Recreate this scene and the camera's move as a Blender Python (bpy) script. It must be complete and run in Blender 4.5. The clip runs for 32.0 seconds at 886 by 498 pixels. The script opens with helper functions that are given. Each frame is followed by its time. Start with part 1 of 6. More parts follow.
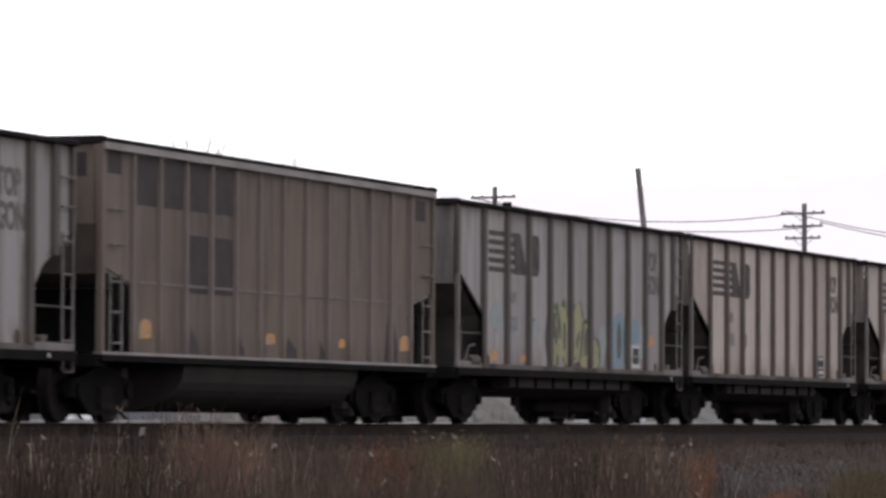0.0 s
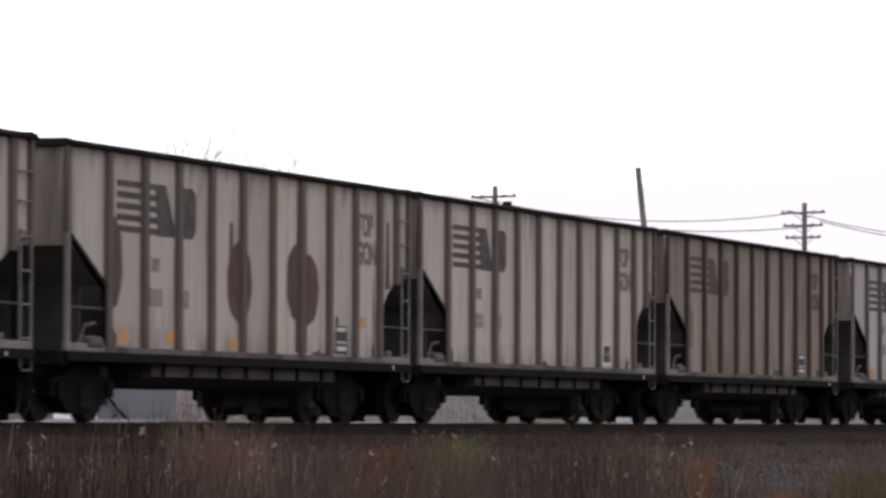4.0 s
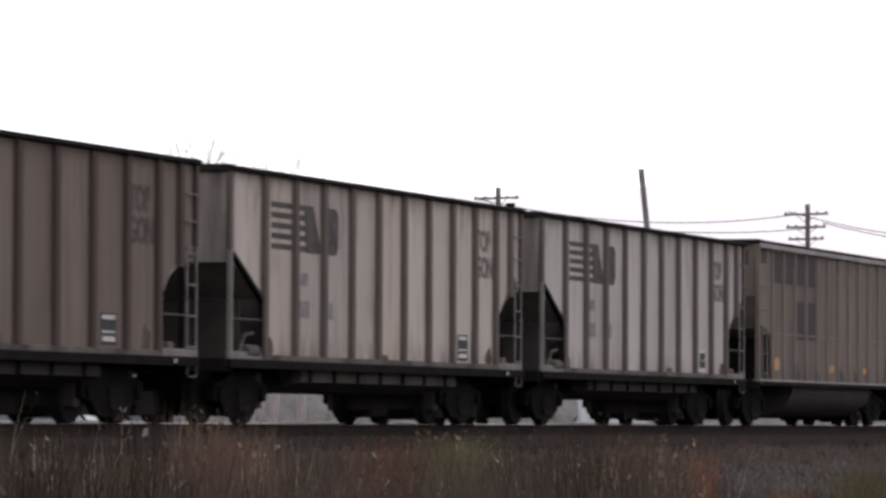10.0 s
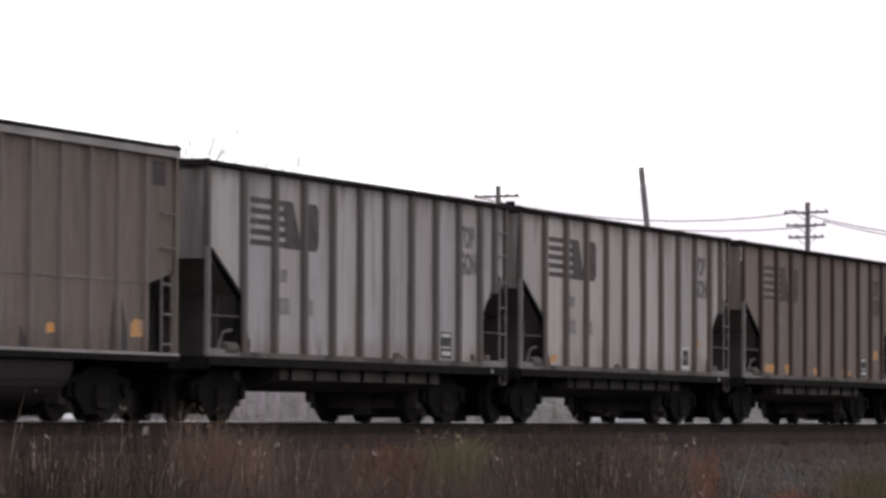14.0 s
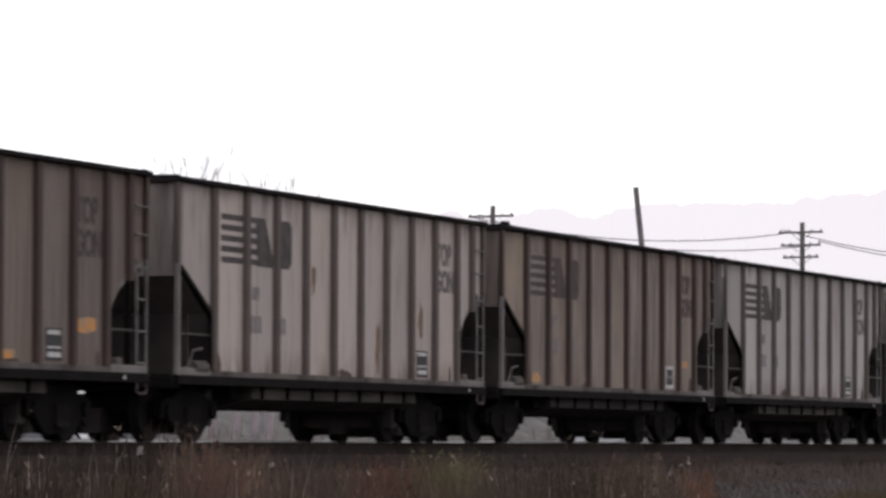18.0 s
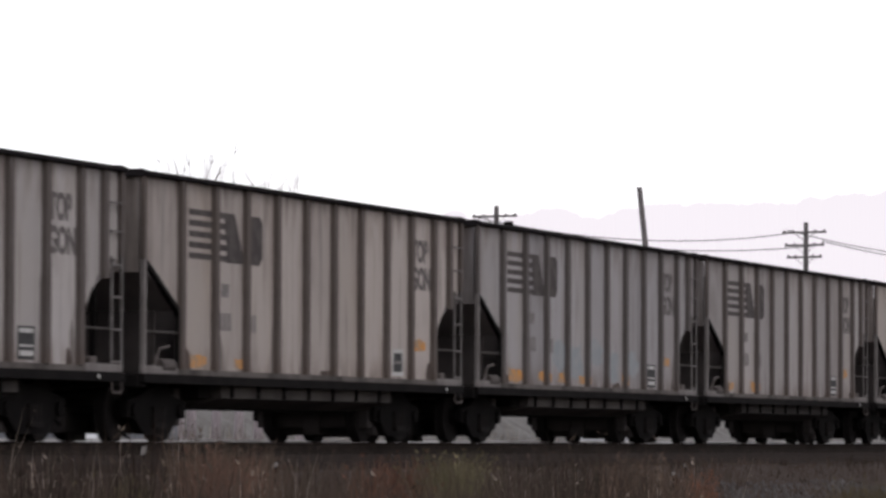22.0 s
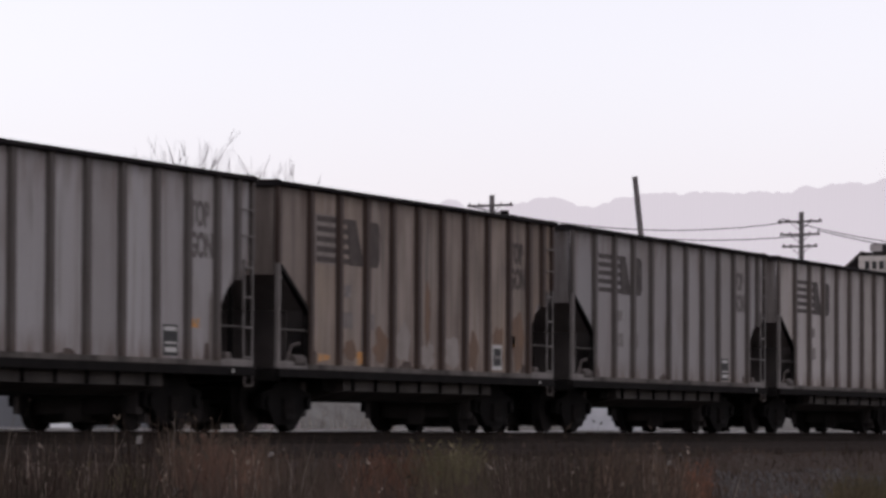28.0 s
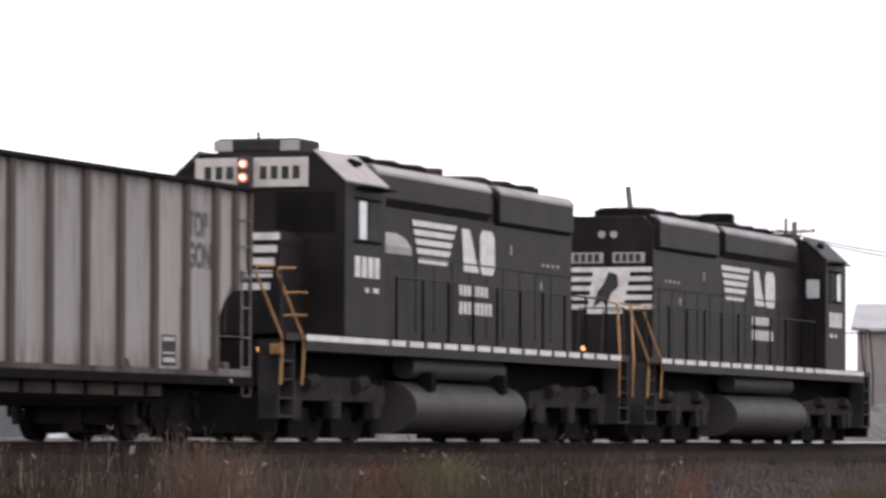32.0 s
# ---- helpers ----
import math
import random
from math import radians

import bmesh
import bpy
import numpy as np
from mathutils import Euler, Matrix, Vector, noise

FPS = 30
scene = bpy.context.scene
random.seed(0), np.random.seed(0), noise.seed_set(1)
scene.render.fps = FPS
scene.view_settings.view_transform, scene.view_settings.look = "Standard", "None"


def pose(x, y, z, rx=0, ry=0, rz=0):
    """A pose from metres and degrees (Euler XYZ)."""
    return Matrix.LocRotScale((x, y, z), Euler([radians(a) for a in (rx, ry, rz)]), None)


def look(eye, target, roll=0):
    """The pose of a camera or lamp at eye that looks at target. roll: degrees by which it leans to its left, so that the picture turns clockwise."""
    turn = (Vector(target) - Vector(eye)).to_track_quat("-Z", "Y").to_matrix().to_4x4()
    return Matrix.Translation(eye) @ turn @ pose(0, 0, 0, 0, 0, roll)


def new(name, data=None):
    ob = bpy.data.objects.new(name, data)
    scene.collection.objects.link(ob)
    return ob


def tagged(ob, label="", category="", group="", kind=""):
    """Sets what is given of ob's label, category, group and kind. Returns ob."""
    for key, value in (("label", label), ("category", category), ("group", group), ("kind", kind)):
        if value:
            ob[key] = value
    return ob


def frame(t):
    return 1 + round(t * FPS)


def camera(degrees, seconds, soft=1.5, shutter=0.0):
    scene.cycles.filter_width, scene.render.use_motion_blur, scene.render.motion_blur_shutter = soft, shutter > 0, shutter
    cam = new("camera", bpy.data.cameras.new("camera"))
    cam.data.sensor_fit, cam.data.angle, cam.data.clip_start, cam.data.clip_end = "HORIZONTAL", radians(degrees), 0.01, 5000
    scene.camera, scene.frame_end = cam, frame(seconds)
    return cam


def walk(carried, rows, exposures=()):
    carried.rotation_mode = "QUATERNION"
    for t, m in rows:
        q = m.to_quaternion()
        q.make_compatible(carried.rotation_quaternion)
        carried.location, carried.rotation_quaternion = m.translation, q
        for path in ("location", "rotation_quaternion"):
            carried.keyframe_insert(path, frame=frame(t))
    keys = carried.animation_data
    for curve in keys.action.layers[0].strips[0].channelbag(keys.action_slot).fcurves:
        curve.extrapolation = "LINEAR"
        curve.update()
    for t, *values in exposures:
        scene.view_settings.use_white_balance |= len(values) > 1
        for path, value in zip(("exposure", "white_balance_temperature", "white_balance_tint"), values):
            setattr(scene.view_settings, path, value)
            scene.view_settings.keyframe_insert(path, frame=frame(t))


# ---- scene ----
EYE = (0.0, 0.0, 1.52)
ROLL = 0.19
SOFT = 3.0
RAIL_Z = 1.5            # top of the rails over the near ground
TRACK_Y = 26.13         # centre line of the track, which runs along x

cam = camera(11.1, 32.0, soft=SOFT, shutter=0.3)
PATH = [  # seconds, bearing from the track, upward tilt in degrees
    (0.0, 18.435, 2.180), (0.5, 18.437, 2.205), (1.0, 18.432, 2.177), (1.5, 18.421, 2.169),
    (2.0, 18.429, 2.183), (2.5, 18.451, 2.183), (4.5, 18.432, 2.172), (5.0, 18.421, 2.186),
    (5.5, 18.432, 2.180), (6.0, 18.421, 2.180), (6.5, 18.454, 2.191), (7.0, 18.462, 2.180),
    (7.5, 18.465, 2.158), (8.0, 18.486, 2.191), (8.5, 18.486, 2.196), (9.0, 18.508, 2.232),
    (9.5, 18.497, 2.210), (10.0, 18.476, 2.191), (10.5, 18.467, 2.188), (11.0, 18.476, 2.188),
    (11.5, 18.459, 2.175), (12.0, 18.465, 2.153), (12.5, 18.470, 2.147), (13.0, 18.451, 2.150),
    (13.5, 18.454, 2.123), (14.0, 18.476, 2.169), (14.5, 18.489, 2.242), (16.5, 18.397, 2.365),
    (17.0, 18.408, 2.398), (17.5, 18.410, 2.403), (18.0, 18.410, 2.419), (18.5, 18.432, 2.446),
    (19.0, 18.462, 2.495), (19.5, 18.494, 2.517), (20.0, 18.486, 2.476), (20.5, 18.459, 2.454),
    (21.0, 18.446, 2.436), (21.5, 18.456, 2.416), (22.0, 18.456, 2.419), (22.5, 18.456, 2.419),
    (23.0, 18.440, 2.362), (23.5, 18.429, 2.384), (24.0, 18.432, 2.373), (24.5, 18.432, 2.373),
    (25.0, 18.443, 2.310), (25.5, 18.446, 2.283), (26.0, 18.443, 2.316), (26.5, 18.446, 2.278),
    (28.5, 18.383, 2.294), (29.0, 18.371, 2.300), (29.5, 18.377, 2.321), (30.0, 18.350, 2.354),
    (30.5, 18.312, 2.365), (31.0, 18.263, 2.398), (31.5, 18.285, 2.392), (32.0, 18.313, 2.411),
]
TRAVEL = [(0, 0.00), (1, 12.13), (2, 24.10), (5, 59.96), (6, 72.00), (7, 84.05), (8, 96.08), (9, 108.10), (10, 120.15), (11, 132.12), (12, 144.16), (13, 156.25), (14, 168.29), (17, 204.06), (18, 216.02), (19, 228.02), (20, 239.99), (21, 251.91), (22, 263.75), (23, 275.62), (24, 287.54), (25, 299.48), (26, 311.41), (29, 346.98), (30, 358.71), (31, 370.28), (32, 381.96)]  # seconds, metres that the train has rolled


def aim(bearing, tilt):
    b, e = radians(bearing), radians(tilt)
    way = Vector((math.cos(e) * math.cos(b), math.cos(e) * math.sin(b), math.sin(e)))
    return look(EYE, Vector(EYE) + 100 * way, ROLL)


EXPOSURES = [  # seconds, stops, kelvin, tint
    (0, -0.05, 6500, 12), (14, 0.0, 6500, 12), (17, -0.16, 6500, 12), (19, -0.2, 6500, 12), (21, -0.16, 6500, 12), (23, -0.23, 6500, 12), (24, -0.33, 6480, 13),
    (25, -0.52, 6470, 15), (26, -0.62, 6470, 16), (28.5, -0.65, 6460, 17), (29, -0.62, 6460, 17), (30, -0.48, 6470, 16), (31, -0.18, 6500, 12), (32, 0.27, 6500, 12)]
walk(cam, [(t, aim(b, e)) for t, b, e in PATH], EXPOSURES)

# ---- overcast daylight ----
world = bpy.data.worlds.new("overcast")
scene.world = world
world.use_nodes = True
wn, wl = world.node_tree.nodes, world.node_tree.links
wn.clear()
sky = wn.new("ShaderNodeTexSky")
sky.sky_type, sky.sun_disc = "NISHITA", False
sky.sun_elevation, sky.sun_rotation = radians(38), radians(200)
sky_bg = wn.new("ShaderNodeBackground")
sky_bg.inputs["Strength"].default_value = 0.05
wl.new(sky.outputs[0], sky_bg.inputs["Color"])
cloud_bg = wn.new("ShaderNodeBackground")
cloud_bg.inputs["Strength"].default_value = 1.3
coord = wn.new("ShaderNodeTexCoord")
cloud = wn.new("ShaderNodeTexNoise")
cloud.inputs["Scale"].default_value = 2.2
cloud.inputs["Detail"].default_value = 4
wl.new(coord.outputs["Generated"], cloud.inputs["Vector"])
ramp = wn.new("ShaderNodeValToRGB")
ramp.color_ramp.elements[0].position, ramp.color_ramp.elements[0].color = 0.3, (0.90, 0.885, 0.93, 1)
ramp.color_ramp.elements[1].position, ramp.color_ramp.elements[1].color = 0.7, (1.0, 0.985, 1.0, 1)
wl.new(cloud.outputs[0], ramp.inputs[0])
split = wn.new("ShaderNodeSeparateXYZ")
wl.new(coord.outputs["Generated"], split.inputs[0])
low = wn.new("ShaderNodeMapRange")
low.interpolation_type = "SMOOTHSTEP"
low.inputs[1].default_value, low.inputs[2].default_value = 0.03, 0.085
wl.new(split.outputs[2], low.inputs[0])
mist = wn.new("ShaderNodeMix")
mist.data_type = "RGBA"
mist.inputs[6].default_value = (0.87, 0.82, 0.86, 1)
wl.new(low.outputs[0], mist.inputs[0])
wl.new(ramp.outputs[0], mist.inputs[7])
wl.new(mist.outputs[2], cloud_bg.inputs["Color"])
both = wn.new("ShaderNodeAddShader")
wl.new(sky_bg.outputs[0], both.inputs[0])
wl.new(cloud_bg.outputs[0], both.inputs[1])
wout = wn.new("ShaderNodeOutputWorld")
wl.new(both.outputs[0], wout.inputs[0])

sun = new("sun", bpy.data.lights.new("sun", "SUN"))
sun.data.energy, sun.data.angle, sun.data.color = 0.4, radians(25), (1.0, 0.97, 0.93)
sun.matrix_world = look((0, 0, 60), (35, 40, 0))

# ---- materials ----
MATS = {}


def nodes_of(name):
    m = bpy.data.materials.new(name)
    m.use_nodes = True
    n, l = m.node_tree.nodes, m.node_tree.links
    return m, n, l, n["Principled BSDF"]


def noise_node(n, l, vec, scale, detail=4, rough=0.55):
    t = n.new("ShaderNodeTexNoise")
    t.inputs["Scale"].default_value, t.inputs["Detail"].default_value = scale, detail
    t.inputs["Roughness"].default_value = rough
    l.new(vec, t.inputs["Vector"])
    return t.outputs[0]


def ramp_node(n, l, fac, a, b):
    r = n.new("ShaderNodeMapRange")
    r.inputs[1].default_value, r.inputs[2].default_value = a, b
    l.new(fac, r.inputs[0])
    return r.outputs[0]


def mix_node(n, l, fac, a, b, kind="MIX"):
    x = n.new("ShaderNodeMix")
    x.data_type, x.blend_type = "RGBA", kind
    if isinstance(fac, (int, float)):
        x.inputs[0].default_value = fac
    else:
        l.new(fac, x.inputs[0])
    for slot, v in ((6, a), (7, b)):
        if isinstance(v, (tuple, list)):
            x.inputs[slot].default_value = (*v[:3], 1)
        else:
            l.new(v, x.inputs[slot])
    return x.outputs[2]


def mapped(n, l, scale, offset=(0, 0, 0), kind="Object"):
    c, m = n.new("ShaderNodeTexCoord"), n.new("ShaderNodeMapping")
    m.inputs["Scale"].default_value, m.inputs["Location"].default_value = scale, offset
    l.new(c.outputs[kind], m.inputs["Vector"])
    return m.outputs[0]


def bumped(n, l, b, height, strength, dist):
    p = n.new("ShaderNodeBump")
    p.inputs["Strength"].default_value, p.inputs["Distance"].default_value = strength, dist
    l.new(height, p.inputs["Height"])
    l.new(p.outputs[0], b.inputs["Normal"])


def mat(name, base, dirt=None, rough=0.7, metal=0.0, scale=3.0, fine=40.0, cover=(0.4, 0.75), bump=0.15, stretch=(1, 1, 1), glow=None, gloss=0.12):
    """A plain surface: base colour with patches of dirt, fine grain and relief."""
    if name in MATS:
        return MATS[name]
    m, n, l, b = nodes_of(name)
    vec = mapped(n, l, stretch)
    patches = ramp_node(n, l, noise_node(n, l, vec, scale), *cover)
    grain = noise_node(n, l, vec, fine, 3)
    col = mix_node(n, l, patches, base, dirt or tuple(0.6 * c for c in base))
    grey = n.new("ShaderNodeMapRange")
    grey.inputs[3].default_value, grey.inputs[4].default_value = 0.8, 1.2
    l.new(grain, grey.inputs[0])
    l.new(mix_node(n, l, 1.0, col, grey.outputs[0], "MULTIPLY"), b.inputs["Base Color"])
    b.inputs["Roughness"].default_value, b.inputs["Metallic"].default_value = rough, metal
    b.inputs["Specular IOR Level"].default_value = gloss
    if bump:
        bumped(n, l, b, grain, bump, 0.01)
    if glow:
        b.inputs["Emission Color"].default_value, b.inputs["Emission Strength"].default_value = (*glow[:3], 1), glow[3]
    MATS[name] = m
    return m


def car_paint(name, base, dirt, rust, seed, streaks=0.5, soot=0.5, rusty=0.25, blotch=0.3):
    """Weathered car paint: streaks that run down, soot patches, rust spots."""
    m, n, l, b = nodes_of(name)
    run = mapped(n, l, (2.6, 2.6, 0.22), (seed * 3.1, 0, seed))
    wide = mapped(n, l, (0.55, 0.55, 0.45), (seed * 1.7, 0, 0))
    spot = mapped(n, l, (1, 1, 0.6), (seed * 5.3, 0, 0))
    s = ramp_node(n, l, noise_node(n, l, run, 2.0, 5), 0.70 - 0.35 * streaks, 0.95 - 0.3 * streaks)
    w = ramp_node(n, l, noise_node(n, l, wide, 1.3, 4), 0.72 - 0.4 * soot, 1.05 - 0.4 * soot)
    r = ramp_node(n, l, noise_node(n, l, spot, 3.0, 6, 0.7), 0.78 - 0.35 * rusty, 0.92 - 0.3 * rusty)
    col = mix_node(n, l, w, base, dirt)
    col = mix_node(n, l, s, col, tuple(0.75 * c for c in dirt))
    col = mix_node(n, l, r, col, rust)
    pos = n.new("ShaderNodeSeparateXYZ")
    l.new(mapped(n, l, (1, 1, 1)), pos.inputs[0])
    rough_edge = noise_node(n, l, mapped(n, l, (3, 3, 0.8), (seed * 2.3, 0, 0)), 1.6, 5)
    for lo, hi, much in ((1.45, 1.0, 0.75), (3.0, 3.85, 0.45 + 0.45 * rusty)):
        zone = n.new("ShaderNodeMapRange")
        zone.inputs[1].default_value, zone.inputs[2].default_value = lo, hi
        l.new(pos.outputs[2], zone.inputs[0])
        both_ = n.new("ShaderNodeMath")
        both_.operation = "MULTIPLY"
        l.new(zone.outputs[0], both_.inputs[0])
        l.new(ramp_node(n, l, rough_edge, 0.62 - 0.3 * much, 0.8 - 0.2 * much), both_.inputs[1])
        col = mix_node(n, l, both_.outputs[0], col, tuple(0.5 * (a + c) for a, c in zip(dirt, rust)))
    # stains that run down beside the ribs, and panels of uneven tone
    def math_node(kind, a, b_):
        q = n.new("ShaderNodeMath")
        q.operation = kind
        for slot, v in ((0, a), (1, b_)):
            if isinstance(v, (int, float)):
                q.inputs[slot].default_value = v
            else:
                l.new(v, q.inputs[slot])
        return q.outputs[0]
    x = math_node("SUBTRACT", pos.outputs[0], 1.52)
    by_rib = n.new("ShaderNodeMapRange")
    by_rib.inputs[1].default_value, by_rib.inputs[2].default_value = 0.34, 0.04
    l.new(math_node("PINGPONG", x, 0.645), by_rib.inputs[0])
    runs = ramp_node(n, l, noise_node(n, l, mapped(n, l, (2.2, 2.2, 0.35), (seed * 4.7, 0, seed * 1.9)), 1.6, 5), 0.42, 0.72)
    col = mix_node(n, l, math_node("MULTIPLY", math_node("MULTIPLY", by_rib.outputs[0], runs), 0.8), col, tuple(0.55 * a + 0.45 * c for a, c in zip(dirt, rust)))
    tone = n.new("ShaderNodeTexWhiteNoise")
    tone.noise_dimensions = "1D"
    l.new(math_node("ADD", math_node("FLOOR", math_node("DIVIDE", x, 1.29), 0), seed * 7.3 + 0.11), tone.inputs["W"])
    step = n.new("ShaderNodeMapRange")
    step.inputs[3].default_value, step.inputs[4].default_value = 0.84, 1.12
    l.new(tone.outputs[0], step.inputs[0])
    col = mix_node(n, l, 1.0, col, step.outputs[0], "MULTIPLY")
    # some panels have yellowed, others browned, unevenly from top to bottom
    for k, (tint, low_, high_) in enumerate((((0.95 * base[0] + 0.03, 0.9 * base[1] + 0.022, 0.82 * base[2] + 0.012), 0.35, 1.0), ((0.6 * dirt[0] + 0.4 * rust[0], 0.6 * dirt[1] + 0.4 * rust[1], 0.6 * dirt[2] + 0.4 * rust[2]), 0.6, 1.1))):
        pick = n.new("ShaderNodeTexWhiteNoise")
        pick.noise_dimensions = "1D"
        l.new(math_node("ADD", math_node("FLOOR", math_node("DIVIDE", x, 1.29), 0), seed * 3.7 + 13.1 * k + 0.37), pick.inputs["W"])
        uneven = ramp_node(n, l, noise_node(n, l, mapped(n, l, (0.8, 0.8, 0.5), (seed * 2.9 + 7 * k, 0, seed)), 1.4, 5), 0.3, 0.65)
        col = mix_node(n, l, math_node("MULTIPLY", math_node("MULTIPLY", ramp_node(n, l, pick.outputs[0], low_, high_), uneven), blotch), col, tint)
    # long thin rust runs from the top chord
    thin_run = ramp_node(n, l, noise_node(n, l, mapped(n, l, (5.5, 5.5, 0.12), (seed * 6.1, 0, seed * 2.2)), 1.5, 4), 0.6, 0.74)
    col = mix_node(n, l, math_node("MULTIPLY", thin_run, 0.2 + 0.5 * blotch), col, tuple(0.5 * (a + c) for a, c in zip(dirt, rust)))
    grain = noise_node(n, l, mapped(n, l, (1, 1, 1)), 30, 3)
    grey = n.new("ShaderNodeMapRange")
    grey.inputs[3].default_value, grey.inputs[4].default_value = 0.88, 1.12
    l.new(grain, grey.inputs[0])
    l.new(mix_node(n, l, 1.0, col, grey.outputs[0], "MULTIPLY"), b.inputs["Base Color"])
    b.inputs["Roughness"].default_value = 0.72
    b.inputs["Specular IOR Level"].default_value = 0.15
    bumped(n, l, b, grain, 0.2, 0.01)
    return m


# Outer faces are coloured darker than grime, for the even shade underneath.
M_DARK = mat("underframe_grime_shade", (0.0075, 0.0067, 0.0067), (0.0125, 0.011, 0.0106), 0.85, scale=2.0, gloss=0.02)
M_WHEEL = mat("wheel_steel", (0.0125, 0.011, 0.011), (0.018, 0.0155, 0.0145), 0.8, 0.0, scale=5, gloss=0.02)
M_TREAD = mat("bright_steel", (0.5, 0.5, 0.51), (0.38, 0.37, 0.36), 0.13, 1.0, scale=6, bump=0.05)
M_GAUGE = mat("polished_gauge_face", (0.62, 0.62, 0.63), (0.5, 0.49, 0.48), 0.35, 0.9, scale=1.5, bump=0)
# These inner colours are raised to lift the deep shade they sit in.
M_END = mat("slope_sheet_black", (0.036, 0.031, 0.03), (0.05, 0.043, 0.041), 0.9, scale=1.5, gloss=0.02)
M_INNER = mat("inner_truck_shade_lift", (0.042, 0.037, 0.0365), (0.052, 0.0455, 0.043), 0.9, scale=2.0, gloss=0.02)
M_RUSTY = mat("rust_stain", (0.14, 0.092, 0.066), (0.1, 0.07, 0.054), 0.9, scale=3)
# Slope sheet colour is raised to brighten the deep recess at the ends.
M_SLOPE_LIFT = mat("lifted_slope_sheet", (0.17, 0.152, 0.15), (0.21, 0.187, 0.182), 0.9, scale=1.5, gloss=0.02)
M_WORD = mat("faded_word", (0.085, 0.075, 0.072), (0.14, 0.125, 0.12), 0.85, scale=5)
M_GRIME = mat("grime_run", (0.105, 0.09, 0.083), (0.16, 0.14, 0.13), 0.9, scale=3)
M_CHORD = mat("top_chord_black", (0.012, 0.0105, 0.0115), (0.022, 0.0195, 0.0195), 0.85, scale=2, gloss=0.02)
M_LOGO = mat("faded_black_lettering", (0.045, 0.038, 0.037), (0.085, 0.075, 0.07), 0.85, scale=4)
M_LOGO_WORN = mat("nearly_lost_lettering", (0.05, 0.041, 0.038), (0.075, 0.062, 0.057), 0.85, scale=4)
M_FAINT = mat("worn_grey_lettering", (0.115, 0.103, 0.1), (0.2, 0.18, 0.175), 0.85, scale=6)
M_STENCIL = mat("white_stencil", (0.42, 0.41, 0.395), (0.24, 0.225, 0.215), 0.8, scale=6)
M_STENCIL_DK = mat("black_stencil", (0.03, 0.03, 0.03), (0.06, 0.06, 0.06), 0.8, scale=6)
M_ORANGE = mat("orange_marking", (0.45, 0.2, 0.05), (0.25, 0.18, 0.125), 0.85, scale=6, cover=(0.4, 0.56))
M_SILL = mat("belly_pale_dust", (0.062, 0.054, 0.05), (0.018, 0.0155, 0.0145), 0.85, scale=0.8, stretch=(1, 1, 0.5))
M_SILL_DK = mat("belly_dark_grime", (0.032, 0.0275, 0.026), (0.02, 0.017, 0.016), 0.85, scale=1.2)
M_LADDER = mat("ladder_grey", (0.14, 0.128, 0.123), (0.07, 0.061, 0.057), 0.8, scale=4)
M_FLANGE = mat("dusty_flange", (0.095, 0.083, 0.076), (0.024, 0.02, 0.018), 0.85, scale=1.6, stretch=(1, 1, 0.3))
M_POST = mat("corner_post_grime", (0.15, 0.135, 0.13), (0.085, 0.074, 0.069), 0.85, scale=3, stretch=(1, 1, 0.4))
M_GROUND = mat("pale_emblem_ground", (0.175, 0.152, 0.14), (0.11, 0.092, 0.083), 0.85, scale=3)
M_GEAR = mat("dusty_brake_gear", (0.085, 0.072, 0.067), (0.035, 0.03, 0.028), 0.85, scale=7)
M_SPLASH = mat("brown_splash", (0.05, 0.037, 0.032), (0.09, 0.07, 0.062), 0.9, scale=5)
M_RAIL = mat("rail_steel", (0.024, 0.0185, 0.016), (0.014, 0.011, 0.0098), 0.85, 0.0, scale=5, gloss=0.02)
M_TIE = mat("tarred_wood", (0.022, 0.018, 0.016), (0.035, 0.03, 0.026), 0.9, scale=4, stretch=(1, 0.2, 1), gloss=0.02)
M_LOCO = mat("loco_black", (0.0105, 0.0091, 0.0094), (0.0215, 0.0172, 0.0162), 0.5, scale=1.2, fine=18, bump=0.06, gloss=0.07, cover=(0.35, 0.7))
M_TRUCK = mat("loco_truck_grime", (0.024, 0.0212, 0.0205), (0.04, 0.035, 0.032), 0.85, scale=2.5, gloss=0.02)
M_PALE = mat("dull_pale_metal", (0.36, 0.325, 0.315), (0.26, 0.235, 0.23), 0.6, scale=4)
M_BOARD = mat("tan_board", (0.5, 0.455, 0.42), (0.4, 0.36, 0.33), 0.6, scale=5)
# Sky shine on the loco's rounded edges, put into a pale colour.
M_EDGE_SHINE = mat("sky_shine_strip", (0.34, 0.315, 0.315), (0.15, 0.137, 0.137), 0.6, scale=1.0, stretch=(0.4, 1, 1))
M_CORE = mat("headlight_core", (0.9, 0.8, 0.7), None, 0.3, bump=0, glow=(1.0, 0.88, 0.75, 2.2))
M_LOCO_FRAME = mat("loco_frame_grey", (0.026, 0.024, 0.024), (0.045, 0.040, 0.037), 0.75, scale=2.0)
M_WHITE = mat("loco_white", (0.62, 0.585, 0.56), (0.42, 0.39, 0.37), 0.6, scale=5)
M_HANDRAIL = mat("orange_handrail", (0.34, 0.19, 0.08), (0.19, 0.105, 0.055), 0.6, scale=8)
# Sky reflected in the glass is put into its pale colour.
M_GLASS = mat("sky_pale_glass", (0.55, 0.56, 0.58), (0.42, 0.43, 0.45), 0.08, scale=3, bump=0, gloss=0.5)
M_GREY = mat("tank_grey", (0.05, 0.045, 0.044), (0.028, 0.025, 0.024), 0.6, scale=1.5)
